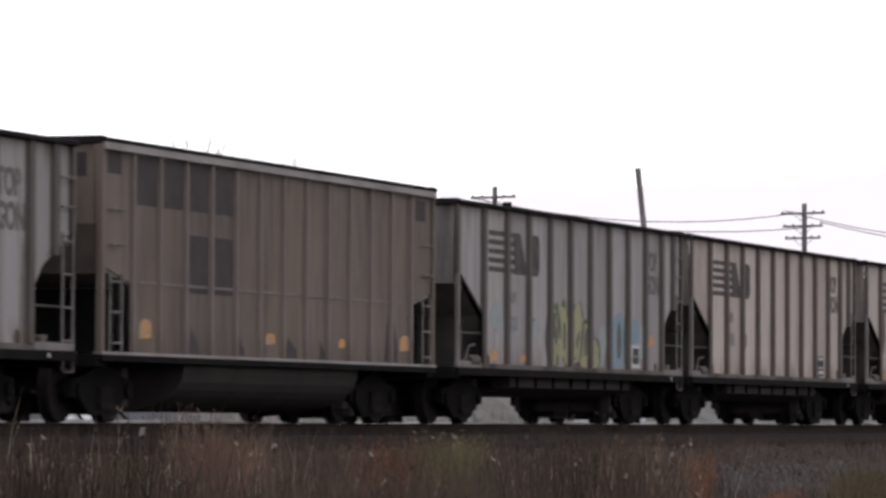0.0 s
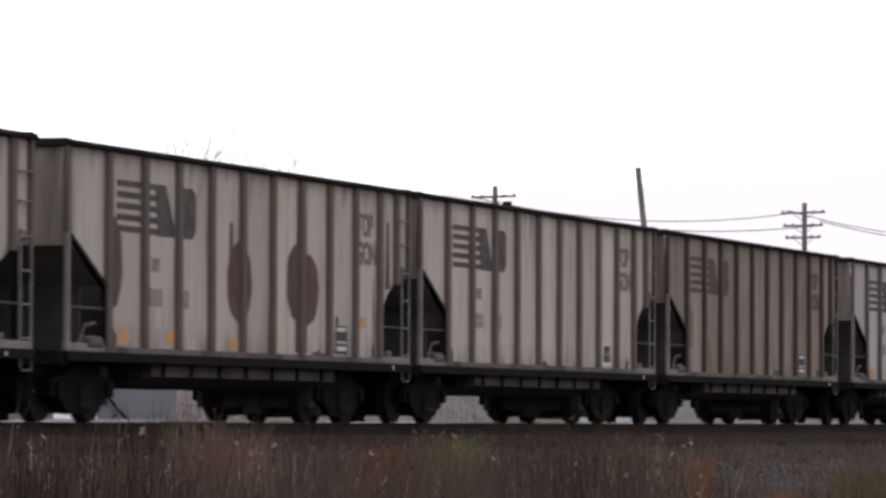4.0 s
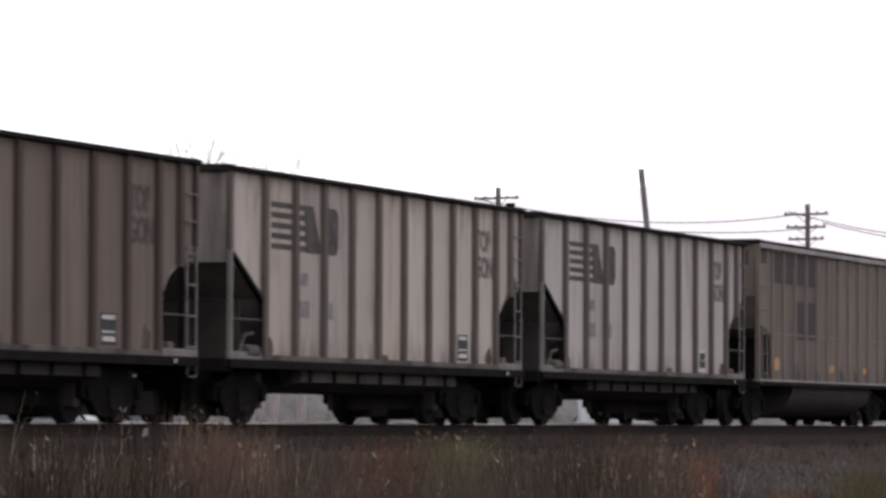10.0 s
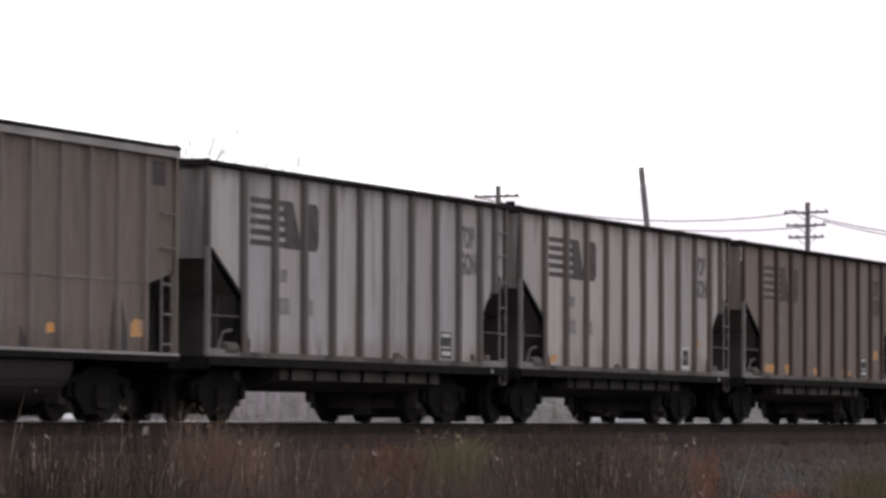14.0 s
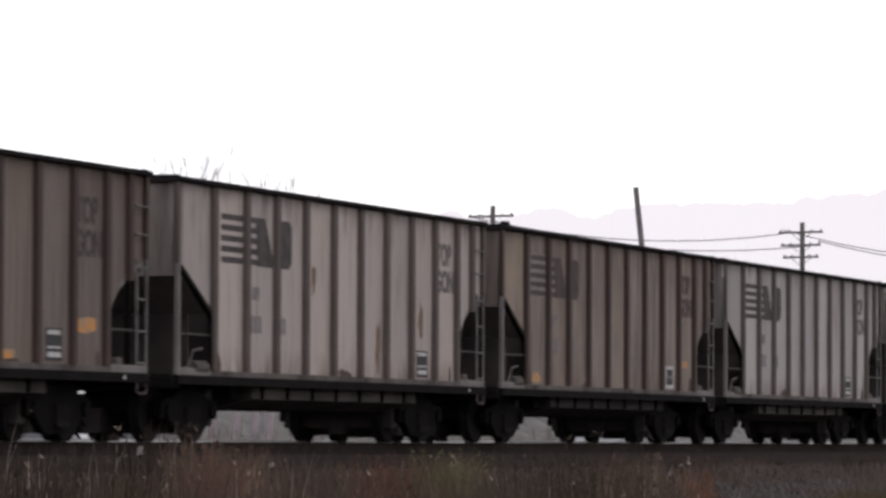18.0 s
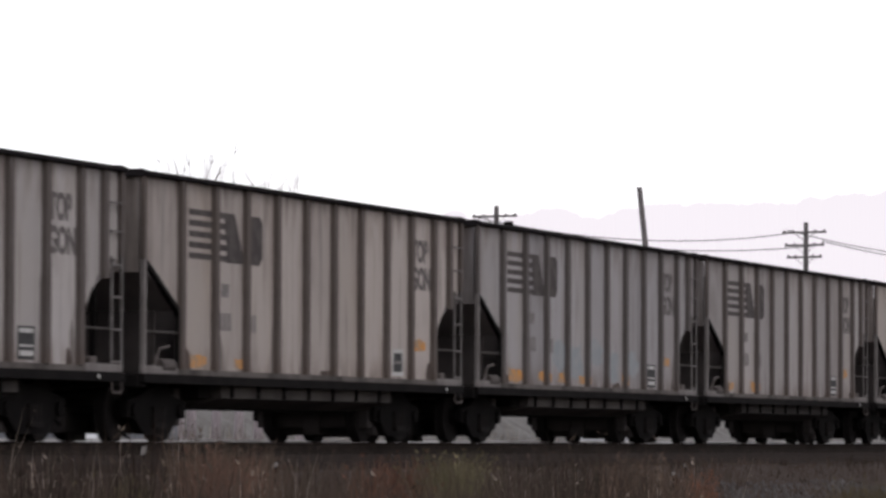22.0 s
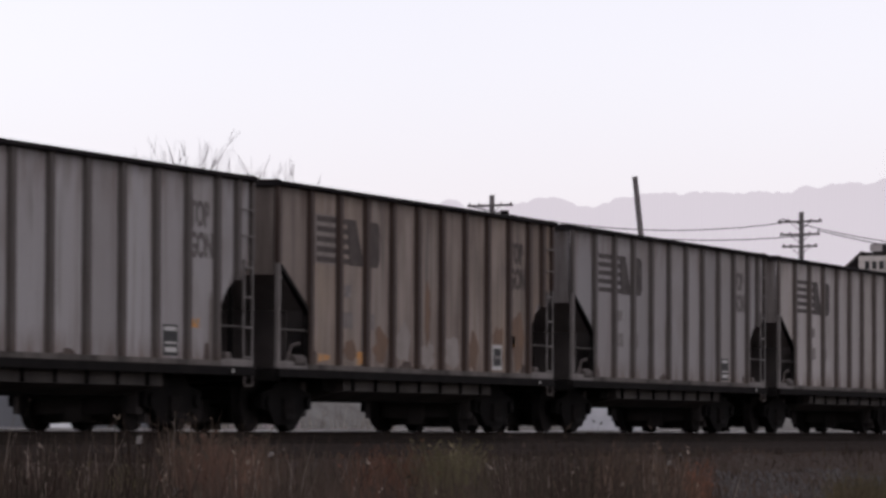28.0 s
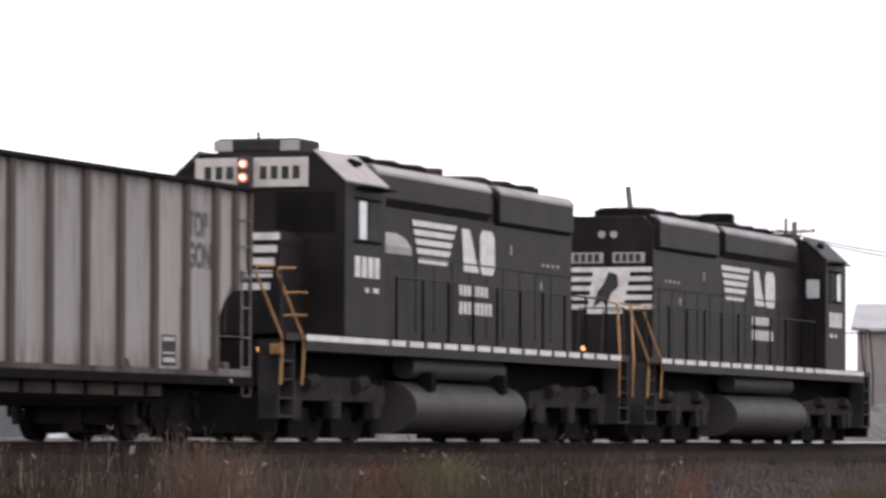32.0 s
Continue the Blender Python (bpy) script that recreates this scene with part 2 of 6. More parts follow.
M_LAMP = mat("lit_headlight", (0.5, 0.2, 0.1), None, 0.3, bump=0, glow=(1.0, 0.3, 0.2, 0.75))
M_MARKER = mat("lit_marker", (0.9, 0.4, 0.1), None, 0.3, bump=0, glow=(1.0, 0.4, 0.15, 1.6))

# ---- mesh helpers ----


def box(bm, x0, x1, y0, y1, z0, z1, bevel=0.0):
    vs = [bm.verts.new((x, y, z)) for x in (x0, x1) for y in (y0, y1) for z in (z0, z1)]
    quads = ((0, 1, 3, 2), (4, 6, 7, 5), (0, 4, 5, 1), (2, 3, 7, 6), (0, 2, 6, 4), (1, 5, 7, 3))
    fs = [bm.faces.new([vs[i] for i in q]) for q in quads]
    if bevel:
        bmesh.ops.bevel(bm, geom=list({e for f in fs for e in f.edges}), offset=bevel, segments=2, affect="EDGES", profile=0.5)


def prism(bm, pts, axis, a, b, bevel=0.0):
    """A polygon pushed along an axis. axis 'y': pts are (x, z); 'x': (y, z); 'z': (x, y)."""
    def at(p, d):
        return {"y": (p[0], d, p[1]), "x": (d, p[0], p[1]), "z": (p[0], p[1], d)}[axis]
    lo, hi = [bm.verts.new(at(p, a)) for p in pts], [bm.verts.new(at(p, b)) for p in pts]
    fs = [bm.faces.new(lo), bm.faces.new(hi[::-1])]
    for i in range(len(pts)):
        j = (i + 1) % len(pts)
        fs.append(bm.faces.new((lo[i], hi[i], hi[j], lo[j])))
    bmesh.ops.recalc_face_normals(bm, faces=fs)
    if bevel:
        bmesh.ops.bevel(bm, geom=list({e for f in fs for e in f.edges}), offset=bevel, segments=2, affect="EDGES", profile=0.5)


def rod(bm, p, q, r, n=8, r2=None):
    p, q = Vector(p), Vector(q)
    turn = (q - p).to_track_quat("Z", "Y").to_matrix().to_4x4()
    bmesh.ops.create_cone(bm, cap_ends=True, segments=n, radius1=r, radius2=r if r2 is None else r2, depth=(q - p).length,
                          matrix=Matrix.Translation((p + q) / 2) @ turn)


def tube(bm, pts, r, n=6):
    for p, q in zip(pts, pts[1:]):
        rod(bm, p, q, r, n)


def sweep(bm, pts, r, n=6):
    """One connected tube along a line of points."""
    pts = [Vector(p) for p in pts]
    rings = []
    for i, p in enumerate(pts):
        way = (pts[min(i + 1, len(pts) - 1)] - pts[max(i - 1, 0)]).normalized()
        turn = way.to_track_quat("Z", "Y").to_matrix()
        rings.append([bm.verts.new(p + turn @ Vector((r * math.cos(6.2832 * k / n), r * math.sin(6.2832 * k / n), 0))) for k in range(n)])
    for a, b in zip(rings, rings[1:]):
        for k in range(n):
            bm.faces.new((a[k], a[(k + 1) % n], b[(k + 1) % n], b[k]))
    bm.faces.new(rings[0][::-1])
    bm.faces.new(rings[-1])


def mesh_of(bm, name, material, smooth=False):
    me = bpy.data.meshes.new(name)
    bm.to_mesh(me)
    bm.free()
    me.materials.append(material)
    if smooth:
        me.shade_smooth()
    return me


def part(name, bm, material, parent, label="", smooth=False):
    ob = new(name, mesh_of(bm, name, material, smooth))
    ob.parent = parent
    return tagged(ob, label)


def build(fn, *a, **k):
    bm = bmesh.new()
    fn(bm, *a, **k)
    return bm


def slab(x0, x1, y0, y1, z0, z1, bevel=0.0):
    return build(box, x0, x1, y0, y1, z0, z1, bevel)


def text_mesh(body, size, name, material):
    """Flat lettering as a mesh in the x-z plane, facing -y, with its lower left corner at the origin."""
    cu = bpy.data.curves.new(name, "FONT")
    cu.body, cu.size, cu.extrude, cu.offset = body, size, 0.004, 0.02
    ob = bpy.data.objects.new(name, cu)
    scene.collection.objects.link(ob)
    bpy.context.view_layer.update()
    me = bpy.data.meshes.new_from_object(ob.evaluated_get(bpy.context.evaluated_depsgraph_get()))
    bpy.data.objects.remove(ob)
    bpy.data.curves.remove(cu)
    me.transform(Matrix.Rotation(radians(90), 4, "X") @ Matrix.Diagonal((0.8, 1, 1, 1)))
    me.materials.clear()
    me.materials.append(material)
    me.name = name
    return me

# ---- ground, ballast and track ----


def make_ground():
    """One sheet with the low bank on which the track lies."""
    prof = [(-900, 0), (-200, 0), (0, 0), (8, 0.0), (14, 0.02), (18, 0.08), (20.2, 0.22), (21.6, 0.55), (23.0, 1.02), (24.2, 1.1),
            (26, 1.12), (28, 1.1), (29.6, 1.0), (31.5, 0.75), (36, 0.6), (60, 0.6), (150, 0.6), (400, 0.6), (1500, 0.6), (4600, 0.6)]
    xs = [-900, -300, -100, -40] + [x for x in range(-10, 150, 2)] + [160, 200, 300, 500, 900, 1800, 4600]
    verts, faces = [], []
    for x in xs:
        for y, z in prof:
            near = 1.0 if (5 < y < 24 and -10 <= x <= 150) else 0.0
            dz = near * 0.10 * noise.noise(Vector((x * 0.23, y * 0.5, 3.1)))
            verts.append((x, y, z + dz))
    k = len(prof)
    for i in range(len(xs) - 1):
        for j in range(k - 1):
            a = i * k + j
            faces.append((a, a + k, a + k + 1, a + 1))
    me = bpy.data.meshes.new("ground")
    me.from_pydata(verts, [], faces)
    m, n, l, b = nodes_of("rough_ground")
    vec = mapped(n, l, (1, 1, 1))
    big = ramp_node(n, l, noise_node(n, l, vec, 0.35, 5), 0.4, 0.62)
    mid = ramp_node(n, l, noise_node(n, l, vec, 2.3, 5), 0.38, 0.66)
    col = mix_node(n, l, big, (0.041, 0.030, 0.0245), (0.048, 0.038, 0.033))
    col = mix_node(n, l, mid, col, (0.033, 0.024, 0.0195))
    l.new(col, b.inputs["Base Color"])
    b.inputs["Roughness"].default_value, b.inputs["Specular IOR Level"].default_value = 0.95, 0.05
    bumped(n, l, b, noise_node(n, l, vec, 14, 4), 0.6, 0.05)
    me.materials.append(m)
    return tagged(new("ground", me), "rough brown earth with a low bank under the track", "ground", kind="structure")


def make_track():
    M_BALLAST = mat("crushed_stone", (0.026, 0.02, 0.0175), (0.015, 0.0115, 0.01), 0.95, scale=5, fine=40, bump=0.5, gloss=0.02)
    bm = bmesh.new()
    prism(bm, [(-2.9, -1.2), (-2.15, -0.3), (-1.6, -0.185), (1.6, -0.185), (2.15, -0.32), (3.6, -1.2)], "x", -440, 420)
    bed = new("ballast_bed", mesh_of(bm, "ballast_bed", M_BALLAST))
    bed.location = (0, TRACK_Y, RAIL_Z)
    tagged(bed, "bed of dark grey crushed stone under the rails", "ballast", kind="structure")
    for side in (-1, 1):
        bm = bmesh.new()
        y = 0.753 * side
        prism(bm, [(y - 0.07, -0.17), (y + 0.07, -0.17), (y + 0.012, -0.13), (y + 0.012, -0.045), (y + 0.036, -0.03), (y + 0.036, 0.0),
                   (y - 0.036, 0.0), (y - 0.036, -0.03), (y - 0.012, -0.045), (y - 0.012, -0.13)], "x", -440, 420)
        rail = new("rail", mesh_of(bm, "rail", M_RAIL))
        rail.location = (0, TRACK_Y, RAIL_Z + (0.024 if side > 0 else 0.0))
        tagged(rail, "rusty steel rail with a polished head", "rail", "rails of the track", "structure")
        part("rail_head", slab(-440, 420, y - 0.032, y + 0.032, 0.0, 0.0008), M_TREAD, rail)
        part("gauge_face", slab(-440, 420, min(y - side * 0.036, y - side * 0.0375), max(y - side * 0.036, y - side * 0.0375), -0.028, -0.002), M_GAUGE, rail, "polished inner face of the rail head")
    tie = mesh_of(slab(-0.11, 0.11, -1.3, 1.3, -0.34, -0.17, 0.012), "tie", M_TIE)
    row = tagged(new("tie_row"), "row of tarred wooden ties set in stone", "ties", kind="structure")
    row.location = (0, TRACK_Y, RAIL_Z)
    for i in range(300):
        t = new("tie", tie)
        t.parent = row
        t.location = (-10 + i * 0.53, random.uniform(-0.04, 0.04), 0)
    verts, faces = [], []
    for i in range(1310):  # the ties that lie far off, in one piece
        x, k = (149.2 + i * 0.53 if i < 500 else -10.4 - (i - 500) * 0.53), len(verts)
        verts += [(x + a, b_, c) for a in (-0.11, 0.11) for b_ in (-1.3, 1.3) for c in (-0.34, -0.17)]
        faces += [(k, k + 1, k + 3, k + 2), (k + 4, k + 6, k + 7, k + 5), (k, k + 4, k + 5, k + 1), (k + 2, k + 3, k + 7, k + 6), (k + 1, k + 5, k + 7, k + 3)]
    me = bpy.data.meshes.new("far_ties")
    me.from_pydata(verts, [], faces)
    me.materials.append(M_TIE)
    far = new("far_ties", me)
    far.parent = row
    tagged(far, kind="stuff")
    return bed


make_ground()
make_track()

# ---- hopper gondolas ----
BODY = 14.55
RIBS = [1.52, 2.87, 4.17, 5.48, 6.78, 8.06, 9.34, 10.62, 11.86, 13.04, 13.88]
HALF = 1.51      # side sheet, the ribs stand 9 cm proud of it
TOP, SILL = 3.87, 0.96
GM = {}


def side_outline():
    """One side of the body: straight cut-outs under the sloping end floors."""
    front = [(0.12, TOP - 0.05), (0.12, 2.57), (0.22, 2.55), (1.40, 1.93), (1.45, 1.84), (1.46, SILL)]
    rear = [(0.12, TOP - 0.05), (0.12, 2.57), (0.45, 2.54), (0.75, 2.38), (1.05, 2.1), (1.33, 1.8), (1.44, 1.56), (1.46, SILL)]
    return front + [(BODY - x, z) for x, z in rear[::-1]]


def shared(key, make, material, smooth=False):
    if key not in GM:
        GM[key] = mesh_of(make(), key, material, smooth)
    return GM[key]


def hang(name, me, parent, material=None, label=""):
    ob = new(name, me)
    ob.parent = parent
    if material is not None:
        ob.material_slots[0].link = "OBJECT"
        ob.material_slots[0].material = material
    return tagged(ob, label)


def rib_mesh(h0, h1):
    bm = bmesh.new()
    prism(bm, [(-0.1, 0), (-0.075, -0.075), (0.075, -0.075), (0.1, 0)], "z", h0, h1)
    return bm


def wheelset_mesh():
    bm = bmesh.new()
    for s in (-1, 1):
        y = 0.75 * s
        rod(bm, (0, y - 0.065, 0), (0, y + 0.065, 0), 0.455, 28)
        rod(bm, (0, y - s * 0.065, 0), (0, y - s * 0.095, 0), 0.485, 28)
        rod(bm, (0, y + s * 0.06, 0), (0, y + s * 0.13, 0), 0.14, 14)
    rod(bm, (0, -1.0, 0), (0, 1.0, 0), 0.08, 12)
    for a in range(3):
        c, s_ = math.cos(a * 2.0944), math.sin(a * 2.0944)
        box(bm, 0.06 * c - 0.03, 0.06 * c + 0.03, -1.03, -1.0, 0.06 * s_ - 0.03, 0.06 * s_ + 0.03)
    return bm


def side_frame_mesh():
    bm = bmesh.new()
    pts = [(-1.12, 0.36), (-1.12, 0.60), (-0.72, 0.66), (-0.32, 0.78), (0.32, 0.78), (0.72, 0.66), (1.12, 0.60), (1.12, 0.36),
           (0.8, 0.33), (0.5, 0.11), (-0.5, 0.11), (-0.8, 0.33)]
    prism(bm, pts, "y", -0.06, 0.06)
    return bm


WHEELS, LOCO_WHEELS = [], []


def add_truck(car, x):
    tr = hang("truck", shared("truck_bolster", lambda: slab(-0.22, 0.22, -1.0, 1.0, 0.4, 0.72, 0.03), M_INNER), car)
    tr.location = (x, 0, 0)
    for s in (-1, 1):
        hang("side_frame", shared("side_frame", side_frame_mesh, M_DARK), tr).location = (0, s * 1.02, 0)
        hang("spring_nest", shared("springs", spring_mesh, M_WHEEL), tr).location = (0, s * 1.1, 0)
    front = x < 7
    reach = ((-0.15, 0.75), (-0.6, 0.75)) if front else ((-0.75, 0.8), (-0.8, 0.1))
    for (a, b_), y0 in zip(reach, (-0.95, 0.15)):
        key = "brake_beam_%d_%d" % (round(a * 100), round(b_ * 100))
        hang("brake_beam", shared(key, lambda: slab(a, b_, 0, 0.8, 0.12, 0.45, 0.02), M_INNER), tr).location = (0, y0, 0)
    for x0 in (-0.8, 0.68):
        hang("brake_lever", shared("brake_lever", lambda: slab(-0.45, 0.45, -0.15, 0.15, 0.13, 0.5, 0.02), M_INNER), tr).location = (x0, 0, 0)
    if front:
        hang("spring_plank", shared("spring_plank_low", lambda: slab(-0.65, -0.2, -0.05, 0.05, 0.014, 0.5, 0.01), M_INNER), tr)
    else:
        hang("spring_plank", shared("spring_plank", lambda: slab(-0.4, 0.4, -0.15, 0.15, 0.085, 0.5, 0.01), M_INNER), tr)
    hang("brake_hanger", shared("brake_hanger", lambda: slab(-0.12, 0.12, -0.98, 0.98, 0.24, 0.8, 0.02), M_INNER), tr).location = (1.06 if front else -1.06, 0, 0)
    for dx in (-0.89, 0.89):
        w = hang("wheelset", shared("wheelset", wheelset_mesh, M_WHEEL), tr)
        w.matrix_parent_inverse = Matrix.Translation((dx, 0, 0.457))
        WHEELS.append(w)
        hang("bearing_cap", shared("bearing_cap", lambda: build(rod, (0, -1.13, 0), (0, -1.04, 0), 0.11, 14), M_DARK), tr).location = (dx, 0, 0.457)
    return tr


def spring_mesh():
    bm = bmesh.new()
    box(bm, -0.21, 0.21, -0.06, 0.06, 0.2, 0.28)
    for x in (-0.14, 0, 0.14):
        rod(bm, (x, 0, 0.26), (x, 0, 0.52), 0.06, 10)
    return bm


def add_coupler(car, x, s):
    bm = bmesh.new()
    box(bm, min(x, x + s * 0.42), max(x, x + s * 0.42), -0.09, 0.09, 0.74, 0.92, 0.02)
    box(bm, min(x + s * 0.28, x + s * 0.46), max(x + s * 0.28, x + s * 0.46), -0.16, 0.12, 0.70, 0.96, 0.03)
    part("coupler", bm, M_DARK, car)


def ladder_mesh(z0, z1, n, w=0.42):
    bm = bmesh.new()
    for x in (-w / 2, w / 2):
        box(bm, x - 0.02, x + 0.02, -0.012, 0.012, z0, z1)
    for i in range(n):
        z = z0 + 0.12 + (z1 - z0 - 0.24) * i / (n - 1)
        rod(bm, (-w / 2, 0, z), (w / 2, 0, z), 0.016, 8)
    return bm


def flat(pts, depth):
    bm = bmesh.new()
    prism(bm, pts, "y", -depth, 0.0)
    return bm


BARS = [("emblem_bar", [(1.88, 3.42 - i * 0.16), (3.5, 3.42 - i * 0.16), (3.5, 3.33 - i * 0.16), (1.88, 3.33 - i * 0.16)], 0.004) for i in range(5)]
BLOCKS = [("emblem_block", [(3.3, 3.42), (3.72, 3.42), (4.14, 2.68), (3.42, 2.68)], 0.007),
          ("emblem_block", [(4.3, 3.42), (4.78, 3.42), (4.9, 3.33), (4.9, 2.8), (4.78, 2.68), (4.28, 2.68), (4.16, 2.8), (4.16, 3.33)], 0.006)]


def add_stencil(car, x, z, framed, w=0.56, h=0.45):
    """A service stencil: dark panel with white bars, or a white frame."""
    if framed:
        ob = part("stencil_panel", slab(x, x + w, -HALF - 0.005, -HALF + 0.001, z, z + h), M_STENCIL, car, "white-framed service stencil")
        part("stencil_field", slab(x + 0.07, x + w - 0.07, -HALF - 0.009, -HALF - 0.004, z + 0.07, z + h - 0.07), M_STENCIL_DK, ob)
        part("bar", slab(x + 0.12, x + w - 0.1, -HALF - 0.012, -HALF - 0.008, z + 0.2, z + 0.25), M_FAINT, ob)
        return
    ob = part("stencil_panel", slab(x, x + w, -HALF - 0.005, -HALF + 0.001, z, z + h), M_STENCIL_DK, car, "black stencil panel with white bars")
    for a, b_ in ((0.05, 0.12), (0.17, 0.2), (0.36, 0.42)):
        part("bar", slab(x + 0.05, x + w - 0.05, -HALF - 0.009, -HALF - 0.004, z + a, z + b_), M_STENCIL, ob)


def blob(cx, cz, rx, rz, seed, n=18, rough=0.12):
    rnd = random.Random(seed)
    return [(cx + rx * (1 + rnd.uniform(-rough, rough)) * math.cos(6.2832 * k / n), cz + rz * (1 + rnd.uniform(-rough, rough)) * math.sin(6.2832 * k / n)) for k in range(n)]


def daub(car, name, pts, material, depth, label=""):
    bm = bmesh.new()
    prism(bm, pts, "y", -HALF - depth, -HALF + 0.001)
    return part(name, bm, material, car, label)


def gondola(x0, paint, rib, end_paint, label, orange=0, stencil=0, worn=False):
    car = tagged(new("hopper_gondola"), label, "rail car", "cars of the coal train")
    car.location = (x0, TRACK_Y, RAIL_Z)
    out = side_outline()
    for s, nm in ((-1, "near"), (1, "far")):
        hang("side_sheet", shared("side_sheet_" + nm, lambda: build(prism, out, "y", s * HALF, s * (HALF - 0.03)), M_SILL), car, paint)
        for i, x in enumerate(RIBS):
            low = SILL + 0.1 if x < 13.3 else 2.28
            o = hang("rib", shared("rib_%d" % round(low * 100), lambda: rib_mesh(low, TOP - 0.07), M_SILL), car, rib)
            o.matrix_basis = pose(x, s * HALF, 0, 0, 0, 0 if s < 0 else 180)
        hang("top_chord", shared("top_chord", lambda: slab(0.0, BODY, -0.1, 0.1, TOP - 0.075, TOP, 0.02), M_CHORD), car).location = (0, s * (HALF + 0.02), 0)
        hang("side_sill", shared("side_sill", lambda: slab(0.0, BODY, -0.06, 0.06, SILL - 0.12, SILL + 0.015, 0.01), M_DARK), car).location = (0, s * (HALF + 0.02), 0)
        hang("bottom_flange", shared("bottom_flange", lambda: slab(1.3, BODY - 1.3, -0.03, 0.03, SILL + 0.015, SILL + 0.1, 0.008), M_FLANGE), car).location = (0, s * (HALF + 0.015), 0)
        for x in (0.06, BODY - 0.06):
            hang("corner_post", shared("corner_post" if x < 1 else "rear_post", lambda: slab(-0.045, 0.045, -0.035, 0.035, SILL, 2.6, 0.01) if x < 1 else slab(0.0, 0.06, -0.02, 0.03, SILL, 2.6), M_POST if x < 1 else M_DARK), car, None, "pale worn corner post" if x < 1 else "").location = (x, s * (HALF + 0.03), 0)
            # Same post higher up, darkened for the shading and grime at the corner.
            hang("dark_post_top", shared("dark_post_top", lambda: slab(-0.06, 0.06, -0.035, 0.035, 2.6, TOP - 0.08, 0.012), M_SILL), car, rib).location = (x, s * (HALF + 0.03), 0)
        # Added dark strip hides the sheet's lit cut edge along the opening.
        hang("opening_shade_strip", shared("opening_shade_strip", lambda: build(prism, [(0.1, 2.6), (0.24, 2.58), (1.42, 1.955), (1.49, 1.85), (1.49, 1.0), (1.42, 1.0), (1.42, 1.83), (1.37, 1.9), (0.22, 2.5), (0.1, 2.52)], "y", -0.04, 0.04), M_DARK), car).location = (0, s * HALF, 0)
        for x in (0.0, BODY - 1.35):
            hang("end_flange", shared("end_flange", lambda: slab(0, 1.35, -0.03, 0.03, SILL + 0.016, SILL + 0.13, 0.01), M_POST), car).location = (x, s * (HALF + 0.02), 0)
        for x, w in ((0.14, 1.45), (BODY - 1.59, 1.45)):
            hang("grab_rail", shared("grab_rail", lambda: build(rod, (0, 0, 0), (1.3, 0, 0), 0.018, 8), M_SILL), car).location = (x, s * HALF, 1.58)
        for z in (2.95, 3.35):
            hang("grab_iron", shared("grab_iron", lambda: build(sweep, [(-0.2, 0, 0), (-0.2, -0.07, 0), (0.2, -0.07, 0), (0.2, 0, 0)], 0.016), M_LADDER), car).matrix_basis = pose(BODY - 0.29 if s < 0 else 0.29, s * HALF, z, 0, 0, 0 if s < 0 else 180)
        hang("ladder", shared("ladder", lambda: ladder_mesh(1.0, 2.6, 4, 0.36), M_LADDER), car).location = (BODY - 0.24 if s < 0 else 0.24, s * (HALF + 0.04), 0)
        hang("sill_step", shared("sill_step", lambda: build(sweep, [(-0.18, 0, 0.97), (-0.18, 0, 0.72), (-0.14, 0, 0.69), (0.14, 0, 0.69), (0.18, 0, 0.72), (0.18, 0, 0.97)], 0.018), M_GEAR), car, None, "dusty stirrup step").location = (BODY - 0.24 if s < 0 else 0.24, s * (HALF + 0.05), 0)
    # end walls over sloping floor sheets, open below
    for x, d in ((0.05, 1), (BODY - 0.05, -1)):
        def span(a, b, y0, y1, z0, z1, bevel=0.0):
            return slab(min(x + a * d, x + b * d), max(x + a * d, x + b * d), y0, y1, z0, z1, bevel)
        end = part("end_sheet", span(0.0, 0.04, -HALF + 0.03, HALF - 0.03, 2.42, TOP - 0.05), end_paint, car, "grimy end wall")
        part("number_bar", span(-0.005, 0.0, -0.95, -0.35, 3.2, 3.4), M_FAINT, end)
        part("end_chord", span(-0.07, 0.1, -HALF - 0.05, HALF + 0.05, TOP - 0.09, TOP + 0.025, 0.02), M_CHORD, car)
        bm = bmesh.new()
        prism(bm, [(x + 0.04 * d, 2.53), (x + 1.38 * d, 1.9), (x + 2.3 * d, 0.98), (x + 2.32 * d, 1.0), (x + 1.395 * d, 1.92), (x + 0.04 * d, 2.55)], "y", -HALF + 0.03, HALF - 0.03)
        part("slope_sheet", bm, M_SLOPE_LIFT, car, "sloping floor sheet, coloured paler against the deep shade")
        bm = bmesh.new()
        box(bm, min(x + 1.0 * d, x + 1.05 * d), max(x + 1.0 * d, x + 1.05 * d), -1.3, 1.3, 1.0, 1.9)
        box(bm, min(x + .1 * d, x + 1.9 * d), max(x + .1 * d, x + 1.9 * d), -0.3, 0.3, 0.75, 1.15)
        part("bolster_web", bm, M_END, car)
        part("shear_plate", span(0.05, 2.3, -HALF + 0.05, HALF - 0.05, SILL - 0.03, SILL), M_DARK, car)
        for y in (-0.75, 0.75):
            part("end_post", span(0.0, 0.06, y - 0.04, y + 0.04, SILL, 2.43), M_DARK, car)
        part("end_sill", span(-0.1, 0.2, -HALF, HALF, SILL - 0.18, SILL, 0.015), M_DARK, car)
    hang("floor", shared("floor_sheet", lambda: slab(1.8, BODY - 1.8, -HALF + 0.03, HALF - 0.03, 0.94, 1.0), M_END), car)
    # belly under the floor, drawn in towards the bottom
    def belly():
        bm = bmesh.new()
